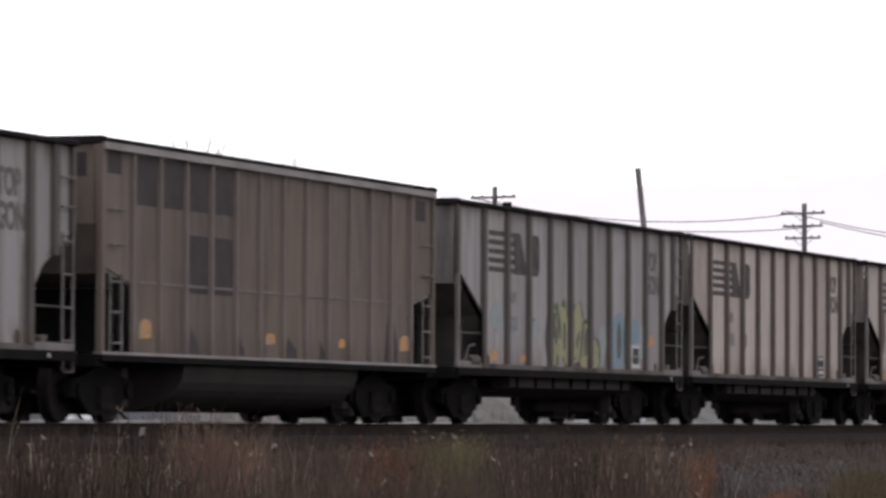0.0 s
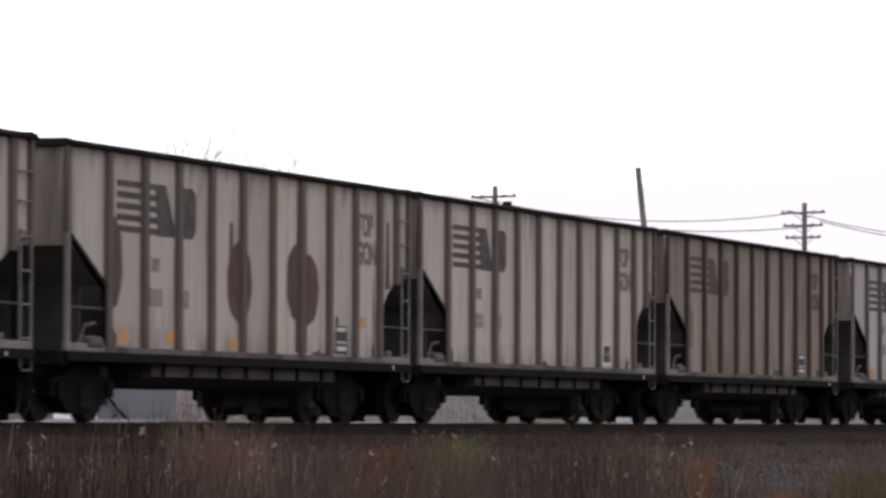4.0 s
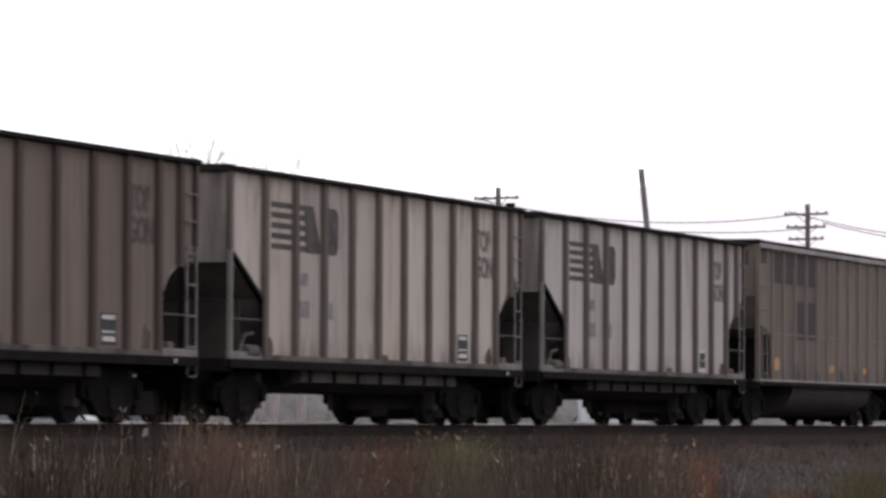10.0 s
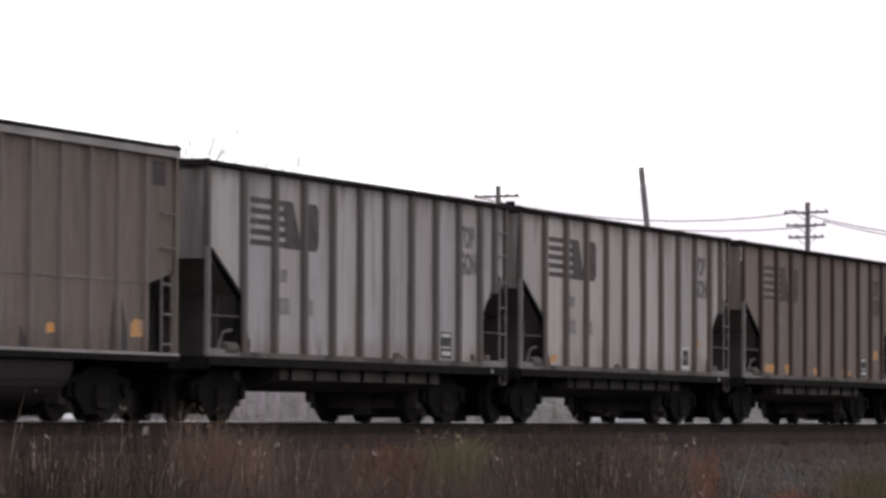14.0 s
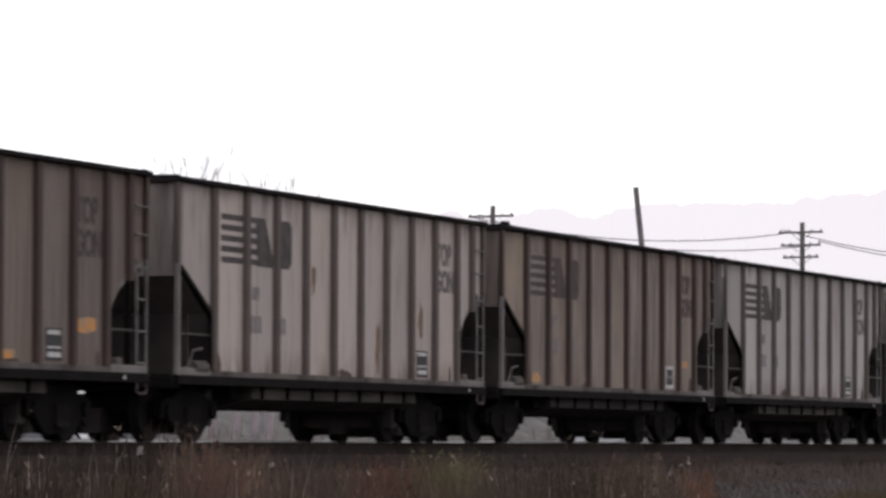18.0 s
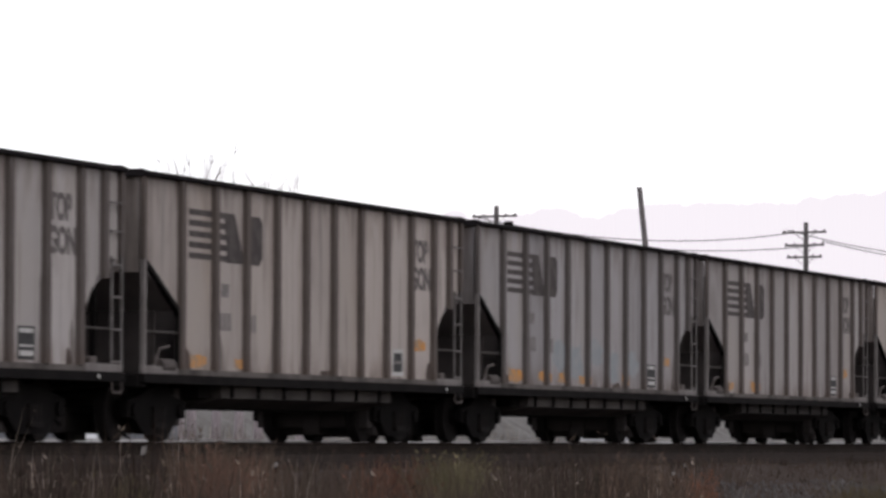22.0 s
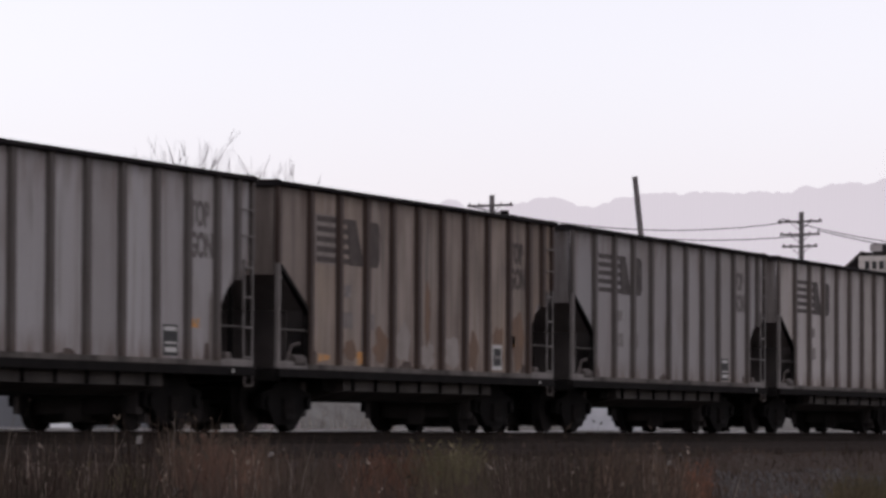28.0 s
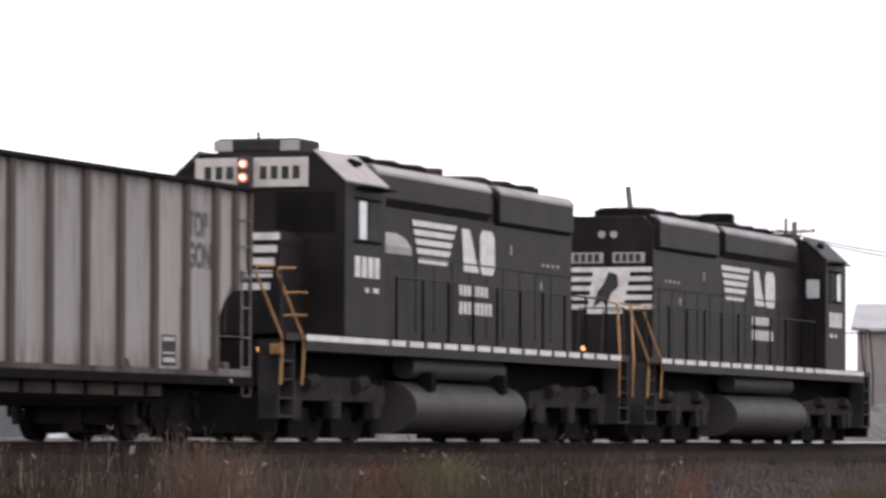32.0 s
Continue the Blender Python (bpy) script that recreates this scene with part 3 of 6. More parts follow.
        prism(bm, [(-1.36, 0.94), (-1.36, 0.66), (-0.75, 0.52), (0.75, 0.52), (1.36, 0.66), (1.36, 0.94)], "x", 3.6, BODY - 3.2)
        return bm
    hang("belly", shared("belly", belly, M_SILL), car, M_SILL if int(x0 * 3) % 5 < 3 else M_SILL_DK)
    def belly_fin():
        bm = bmesh.new()
        prism(bm, [(-1.40, 0.94), (-1.40, 0.66), (-1.34, 0.65), (-1.34, 0.94)], "x", -0.03, 0.03)
        return bm
    for k in range(7):
        hang("belly_rib", shared("belly_rib", belly_fin, M_DARK), car).location = (4.0 + k * 1.12, 0, 0)
    for x, d in ((3.6, 1), (BODY - 3.2, -1)):
        part("belly_end", slab(min(x, x - 0.5 * d), max(x, x - 0.5 * d), -1.2, 1.2, 0.66, 0.94), M_DARK, car)
    for y, z, m in ((-0.7, 0.5, M_DARK), (-0.62, 0.53, M_DARK)):
        part("brake_pipe", build(rod, (2.4, y, z), (BODY - 2.4, y, z), 0.018, 6), m, car)
        for x in (3.9, 7.2, 10.6):
            part("pipe_hanger", slab(x - 0.02, x + 0.02, y - 0.01, y + 0.01, z, 0.66), M_DARK, car)
    hang("white_square", shared("white_square", lambda: slab(0, 0.06, -0.005, 0.0, 0, 0.06), M_STENCIL), car, None, "small white square near the sill").location = (BODY - 1.0, -HALF - 0.085, 0.88)
    hang("brake_cylinder", shared("brake_cylinder", lambda: build(rod, (0, 0, 0), (0.5, 0, 0), 0.1, 14), M_GEAR), car, None, "dusty brake cylinder").location = (0.75, -HALF + 0.02, 1.1)
    hang("brake_rod", shared("brake_rod", lambda: build(sweep, [(0, 0, 0), (0.35, 0, 0.06), (0.55, 0, 0.3), (0.9, 0, 0.34)], 0.025), M_GEAR), car).location = (0.25, -HALF + 0.02, 1.04)
    hang("brake_valve", shared("brake_valve", lambda: slab(0, 0.22, -0.08, 0.08, 0, 0.2, 0.03), M_GEAR), car, None, "dusty brake valve").location = (13.45, -HALF + 0.05, 0.99)
    hang("air_hose", shared("air_hose", lambda: build(sweep, [(0, 0, 0.85), (0.18, 0, 0.6), (0.3, 0, 0.3), (0.42, 0, 0.24)], 0.03), M_DARK), car).location = (BODY - 0.1, -0.45, 0)
    add_truck(car, 1.72)
    add_truck(car, BODY - 2.08)
    add_coupler(car, -0.05, -1)
    add_coupler(car, BODY + 0.05, 1)
    # markings on the near side and the far side
    if worn == 2:
        part("emblem_ground", slab(1.8, 3.1, -HALF - 0.0025, -HALF + 0.001, 2.66, 3.45), M_GROUND, car, "paler ground behind the emblem bars")
    for s in (-1, 1):
        for k, (nm, pts, dep) in enumerate(BARS + BLOCKS):
            o = hang(nm, shared("%s_%d" % (nm, k), lambda: flat(pts, dep), M_LOGO), car, M_LOGO_WORN if worn else M_LOGO, "faded black emblem bar" if nm == "emblem_bar" else "faded black emblem block")
            o.matrix_basis = pose(0, -HALF - 0.001, 0) if s < 0 else pose(BODY, HALF + 0.001, 0, 0, 0, 180)
        for word, z in (("TOP", 3.04), ("GON", 2.58)):
            key = "word_" + word.lower()
            if key not in GM:
                GM[key] = text_mesh(word, 0.5, key, M_WORD)
            o = hang("lettering", GM[key], car, M_LOGO_WORN if worn else M_WORD, "faded black word")
            o.matrix_basis = pose(12.0, -HALF - 0.003, z) if s < 0 else pose(BODY - 12.0, HALF + 0.003, z, 0, 0, 180)
    rnd = random.Random(int(x0 * 7))
    for k in range(6):
        x = 3.12 + k * 0.17 + (0.55 if k > 2 else 0)
        z = 1.66
        hang("number_bar", shared("number_bar", lambda: slab(0, 0.12, -0.004, 0.0, 0, 0.26), M_FAINT), car).location = (x, -HALF - 0.001, z)
    hang("number_bar", shared("number_bar_wide", lambda: slab(0, 0.3, -0.004, 0.0, 0, 0.2), M_FAINT), car).location = (3.2, -HALF - 0.001, 2.16)
    for k in range(rnd.randint(2, 5)):
        x = rnd.choice((4.02, 4.05, 4.1, 5.3, 6.6, 9.2, 11.7, 12.75, 2.95))
        z1, w = rnd.uniform(1.5, 2.6), rnd.uniform(0.14, 0.3)
        bm = bmesh.new()
        prism(bm, [(x, 1.0), (x + w, 1.0), (x + w * rnd.uniform(0.8, 1.2), 1.0 + (z1 - 1.0) * 0.45), (x + w * rnd.uniform(0.5, 0.9), z1 - 0.12), (x + w * 0.45, z1), (x + w * rnd.uniform(0, 0.3), z1 - 0.2)], "y", -HALF - 0.0025, -HALF + 0.001)
        part("grime_run", bm, M_GRIME, car, "dark run of grime")
    for cx, cz, rx, rz in ((12.75 + rnd.uniform(-.1, .15), 1.12, rnd.uniform(0.06, 0.18), rnd.uniform(0.06, 0.28)), (1.78, 1.12, rnd.uniform(0.1, 0.2), rnd.uniform(0.12, 0.25)), (rnd.uniform(5, 11), 1.05, 0.3, rnd.uniform(0.06, 0.14))):
        pts = [(x, max(z, SILL + 0.02)) for x, z in blob(cx, cz, rx, rz, int(x0 * 13 + cx * 7), 13, 0.35)]
        daub(car, "grime_splash", pts, M_SPLASH, 0.0032, "brown splash of grime")
    add_stencil(car, 10.98, 1.1, stencil)
    rnd = random.Random(int(x0 * 10))
    for i in range(orange):
        x = [1.95, 11.95, 3.75, 6.3, 9.2, 5.0, 10.0][i]
        up = 0.42 if i == 1 else 0.0
        w, h = rnd.uniform(0.35, 0.85), rnd.uniform(0.12, 0.22)
        bm = bmesh.new()
        prism(bm, [(x + w * a, 1.12 + up + h * b + rnd.uniform(-.03, .03)) for a, b in ((0, 0), (0.5, -0.1), (1, 0.05), (1, 0.8), (0.6, 1), (0.3, 0.85), (0, 1))], "y", -HALF - 0.004, -HALF + 0.001)
        part("paint_patch", bm, M_ORANGE, car, "worn orange paint patch")
    return car



def graffiti(car):
    M_Y = mat("faded_yellow_spray", (0.24, 0.23, 0.14), (0.18, 0.17, 0.12), 0.85, scale=3)
    M_B = mat("faded_blue_spray", (0.135, 0.195, 0.24), (0.18, 0.21, 0.23), 0.85, scale=3)
    M_BG = mat("pale_blue_spray", (0.19, 0.215, 0.22), (0.24, 0.24, 0.235), 0.85, scale=4)
    M_D = mat("dark_spray_line", (0.07, 0.075, 0.06), (0.1, 0.1, 0.085), 0.85, scale=4)
    spots = ((5.75, 1.62, 0.36, 0.55), (6.25, 1.75, 0.42, 0.5), (6.75, 1.5, 0.5, 0.5), (7.35, 1.72, 0.42, 0.5), (7.9, 1.5, 0.5, 0.46), (8.35, 1.3, 0.4, 0.3))
    for i, (cx, cz, rx, rz) in enumerate(spots):
        daub(car, "graffiti_edge", blob(cx, cz, rx + 0.07, rz + 0.07, i, 16, 0.2), M_D, 0.0024 + 0.0002 * i, "dark sprayed outline")
    for i, (cx, cz, rx, rz) in enumerate(spots):
        daub(car, "graffiti_patch", blob(cx, cz, rx, rz, i + 9, 16, 0.22), M_Y, 0.004 + 0.0002 * i, "faded yellow-green graffiti")
    rnd = random.Random(5)
    for i in range(11):
        x, z = 5.6 + i * 0.27, rnd.uniform(1.15, 1.6)
        w, h, k = rnd.uniform(0.06, 0.13), rnd.uniform(0.3, 0.7), rnd.uniform(-0.25, 0.25)
        daub(car, "graffiti_line", [(x, z), (x + w, z), (x + w * 1.6 + k * 0.5, z + h * 0.5), (x + w + k, z + h), (x + k - 0.03, z + h), (x + k * 0.5 - 0.05, z + h * 0.5)], M_D, 0.0062 + 0.0002 * i, "dark sprayed line")
    for i, (cx, cz, rx, rz) in enumerate(((8.95, 1.5, 0.25, 0.4), (10.0, 1.62, 0.5, 0.56), (10.3, 1.45, 0.3, 0.36), (11.25, 1.74, 0.34, 0.34), (11.7, 1.6, 0.25, 0.3), (2.35, 1.9, 0.34, 0.26), (3.5, 1.75, 0.25, 0.16), (4.6, 1.7, 0.3, 0.18))):
        daub(car, "graffiti_patch", blob(cx, cz, rx, rz, i + 20, 14, 0.25), M_B if i in (1, 2, 3) else M_BG, 0.003 + 0.0003 * i, "faded blue graffiti")
    for i, (cx, cz, rx, rz) in enumerate(((10.5, 1.6, 0.08, 0.42), (10.1, 1.6, 0.16, 0.36), (9.52, 1.6, 0.05, 0.42))):
        daub(car, "graffiti_line", blob(cx, cz, rx, rz, i + 3, 12, 0.2), M_D, 0.0065 + 0.0003 * i)


def rust_ovals(car):
    M_R = mat("dark_rust_bloom", (0.06, 0.038, 0.031), (0.085, 0.058, 0.048), 0.9, scale=3)
    for i, (cx, cz, rx, rz) in enumerate(((6.72, 2.1, 0.52, 0.62), (9.15, 2.2, 0.42, 0.58), (9.75, 2.1, 0.45, 0.55), (1.78, 2.25, 0.32, 0.62))):
        daub(car, "rust_bloom", blob(cx, cz, rx, rz, i + 40, 22, 0.06), M_R, 0.004 + 0.0004 * i, "large oval rust stain")
    for x, z0, z1 in ((6.86, 1.1, 3.3), (9.2, 1.1, 3.6), (9.5, 1.1, 3.5), (11.0, 1.1, 1.7), (13.45, 2.2, 3.3), (6.3, 2.0, 3.0)):
        daub(car, "rust_run", [(x - 0.06, z0), (x + 0.18, z0), (x + 0.12, z1), (x, z1)], M_R, 0.003)


WHITE, CREAM, TAN, BROWN, GREY = (0.30, 0.276, 0.268), (0.31, 0.272, 0.25), (0.225, 0.185, 0.163), (0.125, 0.098, 0.088), (0.265, 0.25, 0.252)
DIRT, RUST = (0.15, 0.128, 0.118), (0.085, 0.048, 0.036)
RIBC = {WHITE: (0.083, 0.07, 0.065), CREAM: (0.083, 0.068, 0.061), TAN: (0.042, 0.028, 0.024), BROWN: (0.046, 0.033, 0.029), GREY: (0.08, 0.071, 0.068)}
CARS = [  # place at the start, paint, its brightness, patches of orange
    (43.20, GREY, 0.8, 0), (74.52, GREY, 0.81, 3), (89.74, CREAM, 1.0, 0), (105.42, CREAM, 0.95, 4), (120.47, CREAM, 1.02, 0), (135.90, TAN, 0.85, 0),
    (151.95, WHITE, 0.95, 3), (167.82, BROWN, 0.95, 1), (183.65, CREAM, 1.05, 0), (199.38, WHITE, 1.0, 0), (230.88, GREY, 0.97, 0), (246.22, WHITE, 0.95, 2),
    (261.96, TAN, 0.56, 5), (277.62, CREAM, 0.96, 0), (293.16, TAN, 0.86, 2), (308.63, WHITE, 1.0, 0), (323.90, CREAM, 0.97, 3), (339.27, GREY, 0.92, 6),
    (354.56, WHITE, 0.86, 3), (369.96, CREAM, 0.87, 5), (385.40, GREY, 0.9, 2), (400.97, TAN, 0.9, 3), (416.70, GREY, 0.8, 0), (432.4, WHITE, 0.95, 0)]
WORDS = {WHITE: "dirty white", CREAM: "dusty cream-white", TAN: "rust-stained tan", BROWN: "dark rust-brown", GREY: "weathered pale grey"}
RIB_M, END_M = {}, {}
TRAIN = []
for i, (x0, col, shade, orange) in enumerate(CARS):
    heavy = col in (TAN, BROWN)
    paint = car_paint("car_paint", tuple(shade * c for c in col), DIRT if not heavy else (0.10, 0.082, 0.07), RUST, i + 1, 0.45 if not heavy else 0.75, 0.35 if not heavy else 0.6, 0.12 if not heavy else 0.4, 0.4 if not heavy else 0.9)
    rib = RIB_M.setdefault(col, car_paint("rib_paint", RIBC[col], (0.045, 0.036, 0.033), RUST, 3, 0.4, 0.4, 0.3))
    if col not in END_M:
        END_M[col] = car_paint("end_paint", tuple(0.8 * c for c in col), (0.085, 0.07, 0.063), (0.05, 0.034, 0.028), 5, 0.8, 0.75, 0.3)
    TRAIN.append(gondola(x0, paint, rib, END_M[col], "%s hopper gondola, dark ribs, black sloped ends" % WORDS[col], orange, (i * 7 + 3) % 5 < 2, 2 if col == TAN else int(heavy)))


graffiti(tagged(TRAIN[1], "weathered grey hopper gondola with yellow and blue graffiti"))
def smudges(car, material, label, spots, seed):
    for k, (cx, cz, rx, rz) in enumerate(spots):
        daub(car, "paint_smudge", blob(cx, cz, rx, rz, seed + k, 14, 0.35), material, 0.0028 + 0.0004 * k, label)


M_BLUISH = mat("faint_blue_spray", (0.2, 0.215, 0.225), (0.25, 0.245, 0.245), 0.85, scale=4)
M_CHALK = mat("chalky_primer", (0.225, 0.2, 0.187), (0.18, 0.155, 0.14), 0.85, scale=3)
smudges(TRAIN[17], M_BLUISH, "faint bluish graffiti smudge", ((5.0, 1.62, 0.45, 0.3), (6.1, 1.5, 0.5, 0.36), (7.4, 1.66, 0.5, 0.26), (8.6, 1.5, 0.4, 0.3), (9.9, 1.55, 0.4, 0.25)), 70)
smudges(TRAIN[21], M_RUSTY, "orange-brown rust stain", ((5.0, 1.35, 0.35, 0.3), (9.9, 1.4, 0.3, 0.3), (11.3, 1.5, 0.35, 0.4), (12.5, 1.7, 0.4, 0.55), (7.4, 2.0, 0.15, 0.5), (3.5, 1.3, 0.35, 0.15)), 80)
smudges(TRAIN[21], M_CHALK, "chalky pale repaint patch", ((6.1, 1.45, 0.42, 0.35), (7.35, 1.3, 0.4, 0.2), (8.7, 1.35, 0.4, 0.25)), 90)
smudges(TRAIN[13], M_RUSTY, "orange-brown rust stain", ((5.9, 2.6, 0.1, 0.25), (9.0, 1.6, 0.12, 0.4), (11.2, 2.0, 0.12, 0.35)), 95)
smudges(TRAIN[5], M_RUSTY, "orange-brown rust stain", ((1.95, 1.9, 0.2, 0.5), (3.4, 1.5, 0.14, 0.4)), 97)
rust_ovals(tagged(TRAIN[3], "cream-white hopper gondola with large oval rust stains"))


def coal_car(x0):
    """Taller, smooth-ribbed coal car with rounded tubs under the floor."""
    car = tagged(new("tub_coal_car"), "tall taupe-brown coal car with dark patches and rounded tubs beneath", "rail car", "cars of the coal train")
    car.location = (x0, TRACK_Y, RAIL_Z)
    top, sill, L = 3.99, 0.96, 14.6
    if "coal" not in MATS:
        MATS["coal"] = car_paint("taupe_paint", (0.112, 0.09, 0.076), (0.066, 0.053, 0.046), (0.055, 0.037, 0.03), 9, 0.55, 0.5, 0.2)
        MATS["patch"] = mat("dark_repaint", (0.036, 0.0305, 0.031), (0.05, 0.042, 0.041), 0.8)
        MATS["coalrib"] = car_paint("pale_taupe_rib", (0.125, 0.103, 0.093), (0.075, 0.061, 0.055), (0.06, 0.042, 0.035), 5, 0.5, 0.5, 0.2)
        MATS["coalrim"] = mat("pale_rim", (0.22, 0.2, 0.195), (0.14, 0.125, 0.12), 0.7, scale=3, stretch=(0.4, 1, 1))
    P = MATS["coal"]
    half = [(0.1, top - 0.08), (0.1, 2.2), (0.22, 2.18), (1.22, 1.96), (1.28, 1.88), (1.28, sill)]
    out = half + [(L - x, z) for x, z in half[::-1]]
    for s in (-1, 1):
        part("side_sheet", build(prism, out, "y", s * HALF, s * (HALF - 0.03)), P, car)
        for k in range(13):
            x = 1.2 + k * 1.017
            o = hang("rib", shared("coal_rib", lambda: rib_mesh(sill + 0.02, top - 0.12), MATS["coalrib"]), car)
            o.matrix_basis = pose(x, s * HALF, 0, 0, 0, 0 if s < 0 else 180) @ Matrix.Diagonal((0.6, 0.7, 1, 1))
        part("top_rim", slab(0, L, s * HALF - 0.1, s * HALF + 0.1, top - 0.06, top, 0.02), M_CHORD, car)
        part("rim_strip", slab(0.02, L - 0.02, s * HALF - 0.08, s * HALF + 0.085, top - 0.165, top - 0.06), MATS["coalrim"], car, "pale steel rim")
        part("side_sill", slab(0, L, s * HALF - 0.07, s * HALF + 0.05, sill - 0.1, sill - 0.005, 0.01), M_DARK, car)
        part("sill_edge", slab(0, L, s * HALF - 0.07, s * HALF + 0.07, sill - 0.005, sill + 0.035), MATS["coalrim"], car, "pale steel sill edge")
        for x in (0.06, L - 0.06):
            part("corner_post", slab(x - 0.06, x + 0.06, s * HALF - 0.05, s * HALF + 0.05, sill, top - 0.1, 0.01), P, car)
        for x in (0.55, L - 0.4):
            o = hang("ladder", shared("coal_ladder", lambda: ladder_mesh(1.0, 2.1, 3), M_LADDER), car)
            o.location = (x, s * (HALF + 0.03), 0)
            for z in (2.5, 3.0):
                hang("grab_iron", shared("grab_iron", lambda: build(sweep, [(-0.2, 0, 0), (-0.2, -0.07, 0), (0.2, -0.07, 0), (0.2, 0, 0)], 0.016), M_LADDER), car).matrix_basis = pose(x, s * HALF, z, 0, 0, 0 if s < 0 else 180)
    for x, d in ((0.05, 1), (L - 0.05, -1)):
        def span(a, b, y0, y1, z0, z1, bevel=0.0):
            return slab(min(x + a * d, x + b * d), max(x + a * d, x + b * d), y0, y1, z0, z1, bevel)
        end = part("end_sheet", span(0.0, 0.04, -HALF + 0.03, HALF - 0.03, 2.08, top - 0.04), P, car, "taupe end wall")
        part("lower_panel", span(-0.012, 0.0, -HALF + 0.05, HALF - 0.05, 2.09, 2.78), mat("dark_taupe", (0.062, 0.049, 0.042), (0.036, 0.029, 0.025), 0.85, scale=1.5), end, "darker lower end panel")
        part("repaint_patch", span(-0.006, 0.0, -1.3, -0.85, 3.45, 3.78), MATS["patch"], end, "dark repainted patch")
        part("end_chord", span(-0.07, 0.1, -HALF - 0.05, HALF + 0.05, top - 0.09, top + 0.02, 0.02), M_CHORD, car)
        bm = bmesh.new()
        prism(bm, [(x + 0.04 * d, 2.15), (x + 1.22 * d, 1.93), (x + 2.1 * d, 0.98), (x + 2.12 * d, 1.0), (x + 1.235 * d, 1.95), (x + 0.04 * d, 2.17)], "y", -HALF + 0.03, HALF - 0.03)
        part("slope_sheet", bm, M_SLOPE_LIFT, car, "sloping floor sheet, coloured paler against the deep shade")
        part("bolster_web", span(1.0, 1.05, -1.3, 1.3, 1.0, 1.9), M_DARK, car)
        part("shear_plate", span(0.05, 2.1, -HALF + 0.05, HALF - 0.05, sill - 0.03, sill), M_DARK, car)
        part("end_sill", span(-0.1, 0.2, -HALF, HALF, sill - 0.18, sill, 0.015), M_DARK, car)
    part("floor", slab(1.5, L - 1.5, -HALF + 0.03, HALF - 0.03, 0.9, 0.98), M_END, car)
    bm = bmesh.new()
    arc = [(1.42 * math.copysign(abs(math.cos(a)) ** 0.8, math.cos(a)), 0.92 - 0.76 * abs(math.sin(a)) ** 0.8) for a in [math.pi + math.pi * i / 18 for i in range(19)]]
    prism(bm, arc, "x", 3.5, L - 3.5)
    part("tub", bm, M_SILL_DK, car, "rounded dark tub")
    part("seam_strip", slab(1.3, 13.5, -HALF - 0.012, -HALF + 0.001, 1.98, 2.02), MATS["coalrib"], car)
    # dark repainted patches on the near side
    for k, z0, z1 in ((0, 3.1, 3.8), (1, 3.1, 3.8), (2, 3.1, 3.8), (3, 3.1, 3.8), (2, 1.9, 2.75), (3, 1.9, 2.75)):
        x = 1.29 + k * 1.017
        part("repaint_patch", slab(x, x + 0.84, -HALF - 0.004, -HALF + 0.001, z0, z1), MATS["patch"], car, "dark repainted patch")
    for x, z in ((0.3, 3.5), (13.7, 3.4)):
        part("repaint_patch", slab(x, x + 0.5, -HALF - 0.004, -HALF + 0.001, z, z + 0.35), MATS["patch"], car, "dark repainted patch")
    for x, w, h in ((1.5, 0.45, 0.26), (6.6, 0.4, 0.16), (9.9, 0.3, 0.14), (12.9, 0.6, 0.24)):
        bm = bmesh.new()
        prism(bm, [(x, 1.2), (x + w, 1.22), (x + w * 0.95, 1.2 + h), (x + 0.3 * w, 1.2 + h * 1.1), (x, 1.2 + h * 0.8)], "y", -HALF - 0.004, -HALF + 0.001)
        part("paint_patch", bm, M_ORANGE, car, "worn orange paint patch")
    for x, w, z1 in ((3.3, 0.5, 1.4), (7.3, 0.7, 1.35), (8.9, 0.4, 1.3), (12.1, 0.7, 1.9), (5.3, 0.4, 1.3)):
        daub(car, "grime_run", [(x, 1.0), (x + w, 1.0), (x + w * 0.95, 1.0 + 0.4 * (z1 - 1)), (x + w * 0.6, z1 - 0.1), (x + w * 0.4, z1), (x + w * 0.2, z1 - 0.3)], MATS["patch"], 0.003, "dark run of grime")
    add_truck(car, 1.2)
    add_truck(car, L - 1.8)
    add_coupler(car, -0.05, -1)
    add_coupler(car, L + 0.05, 1)
    return car


TRAIN += [coal_car(58.7), coal_car(215.13)]

# ---- locomotives ----


def loco_wheelset_mesh():
    bm = bmesh.new()
    for s in (-1, 1):
        y = 0.75 * s
        rod(bm, (0, y - 0.065, 0), (0, y + 0.065, 0), 0.51, 28)
        rod(bm, (0, y - s * 0.065, 0), (0, y - s * 0.095, 0), 0.54, 28)
        rod(bm, (0, y + s * 0.06, 0), (0, y + s * 0.14, 0), 0.18, 14)
    rod(bm, (0, -1.0, 0), (0, 1.0, 0), 0.1, 12)
    box(bm, -0.05, 0.05, -1.05, -1.0, -0.12, 0.12)
    return bm


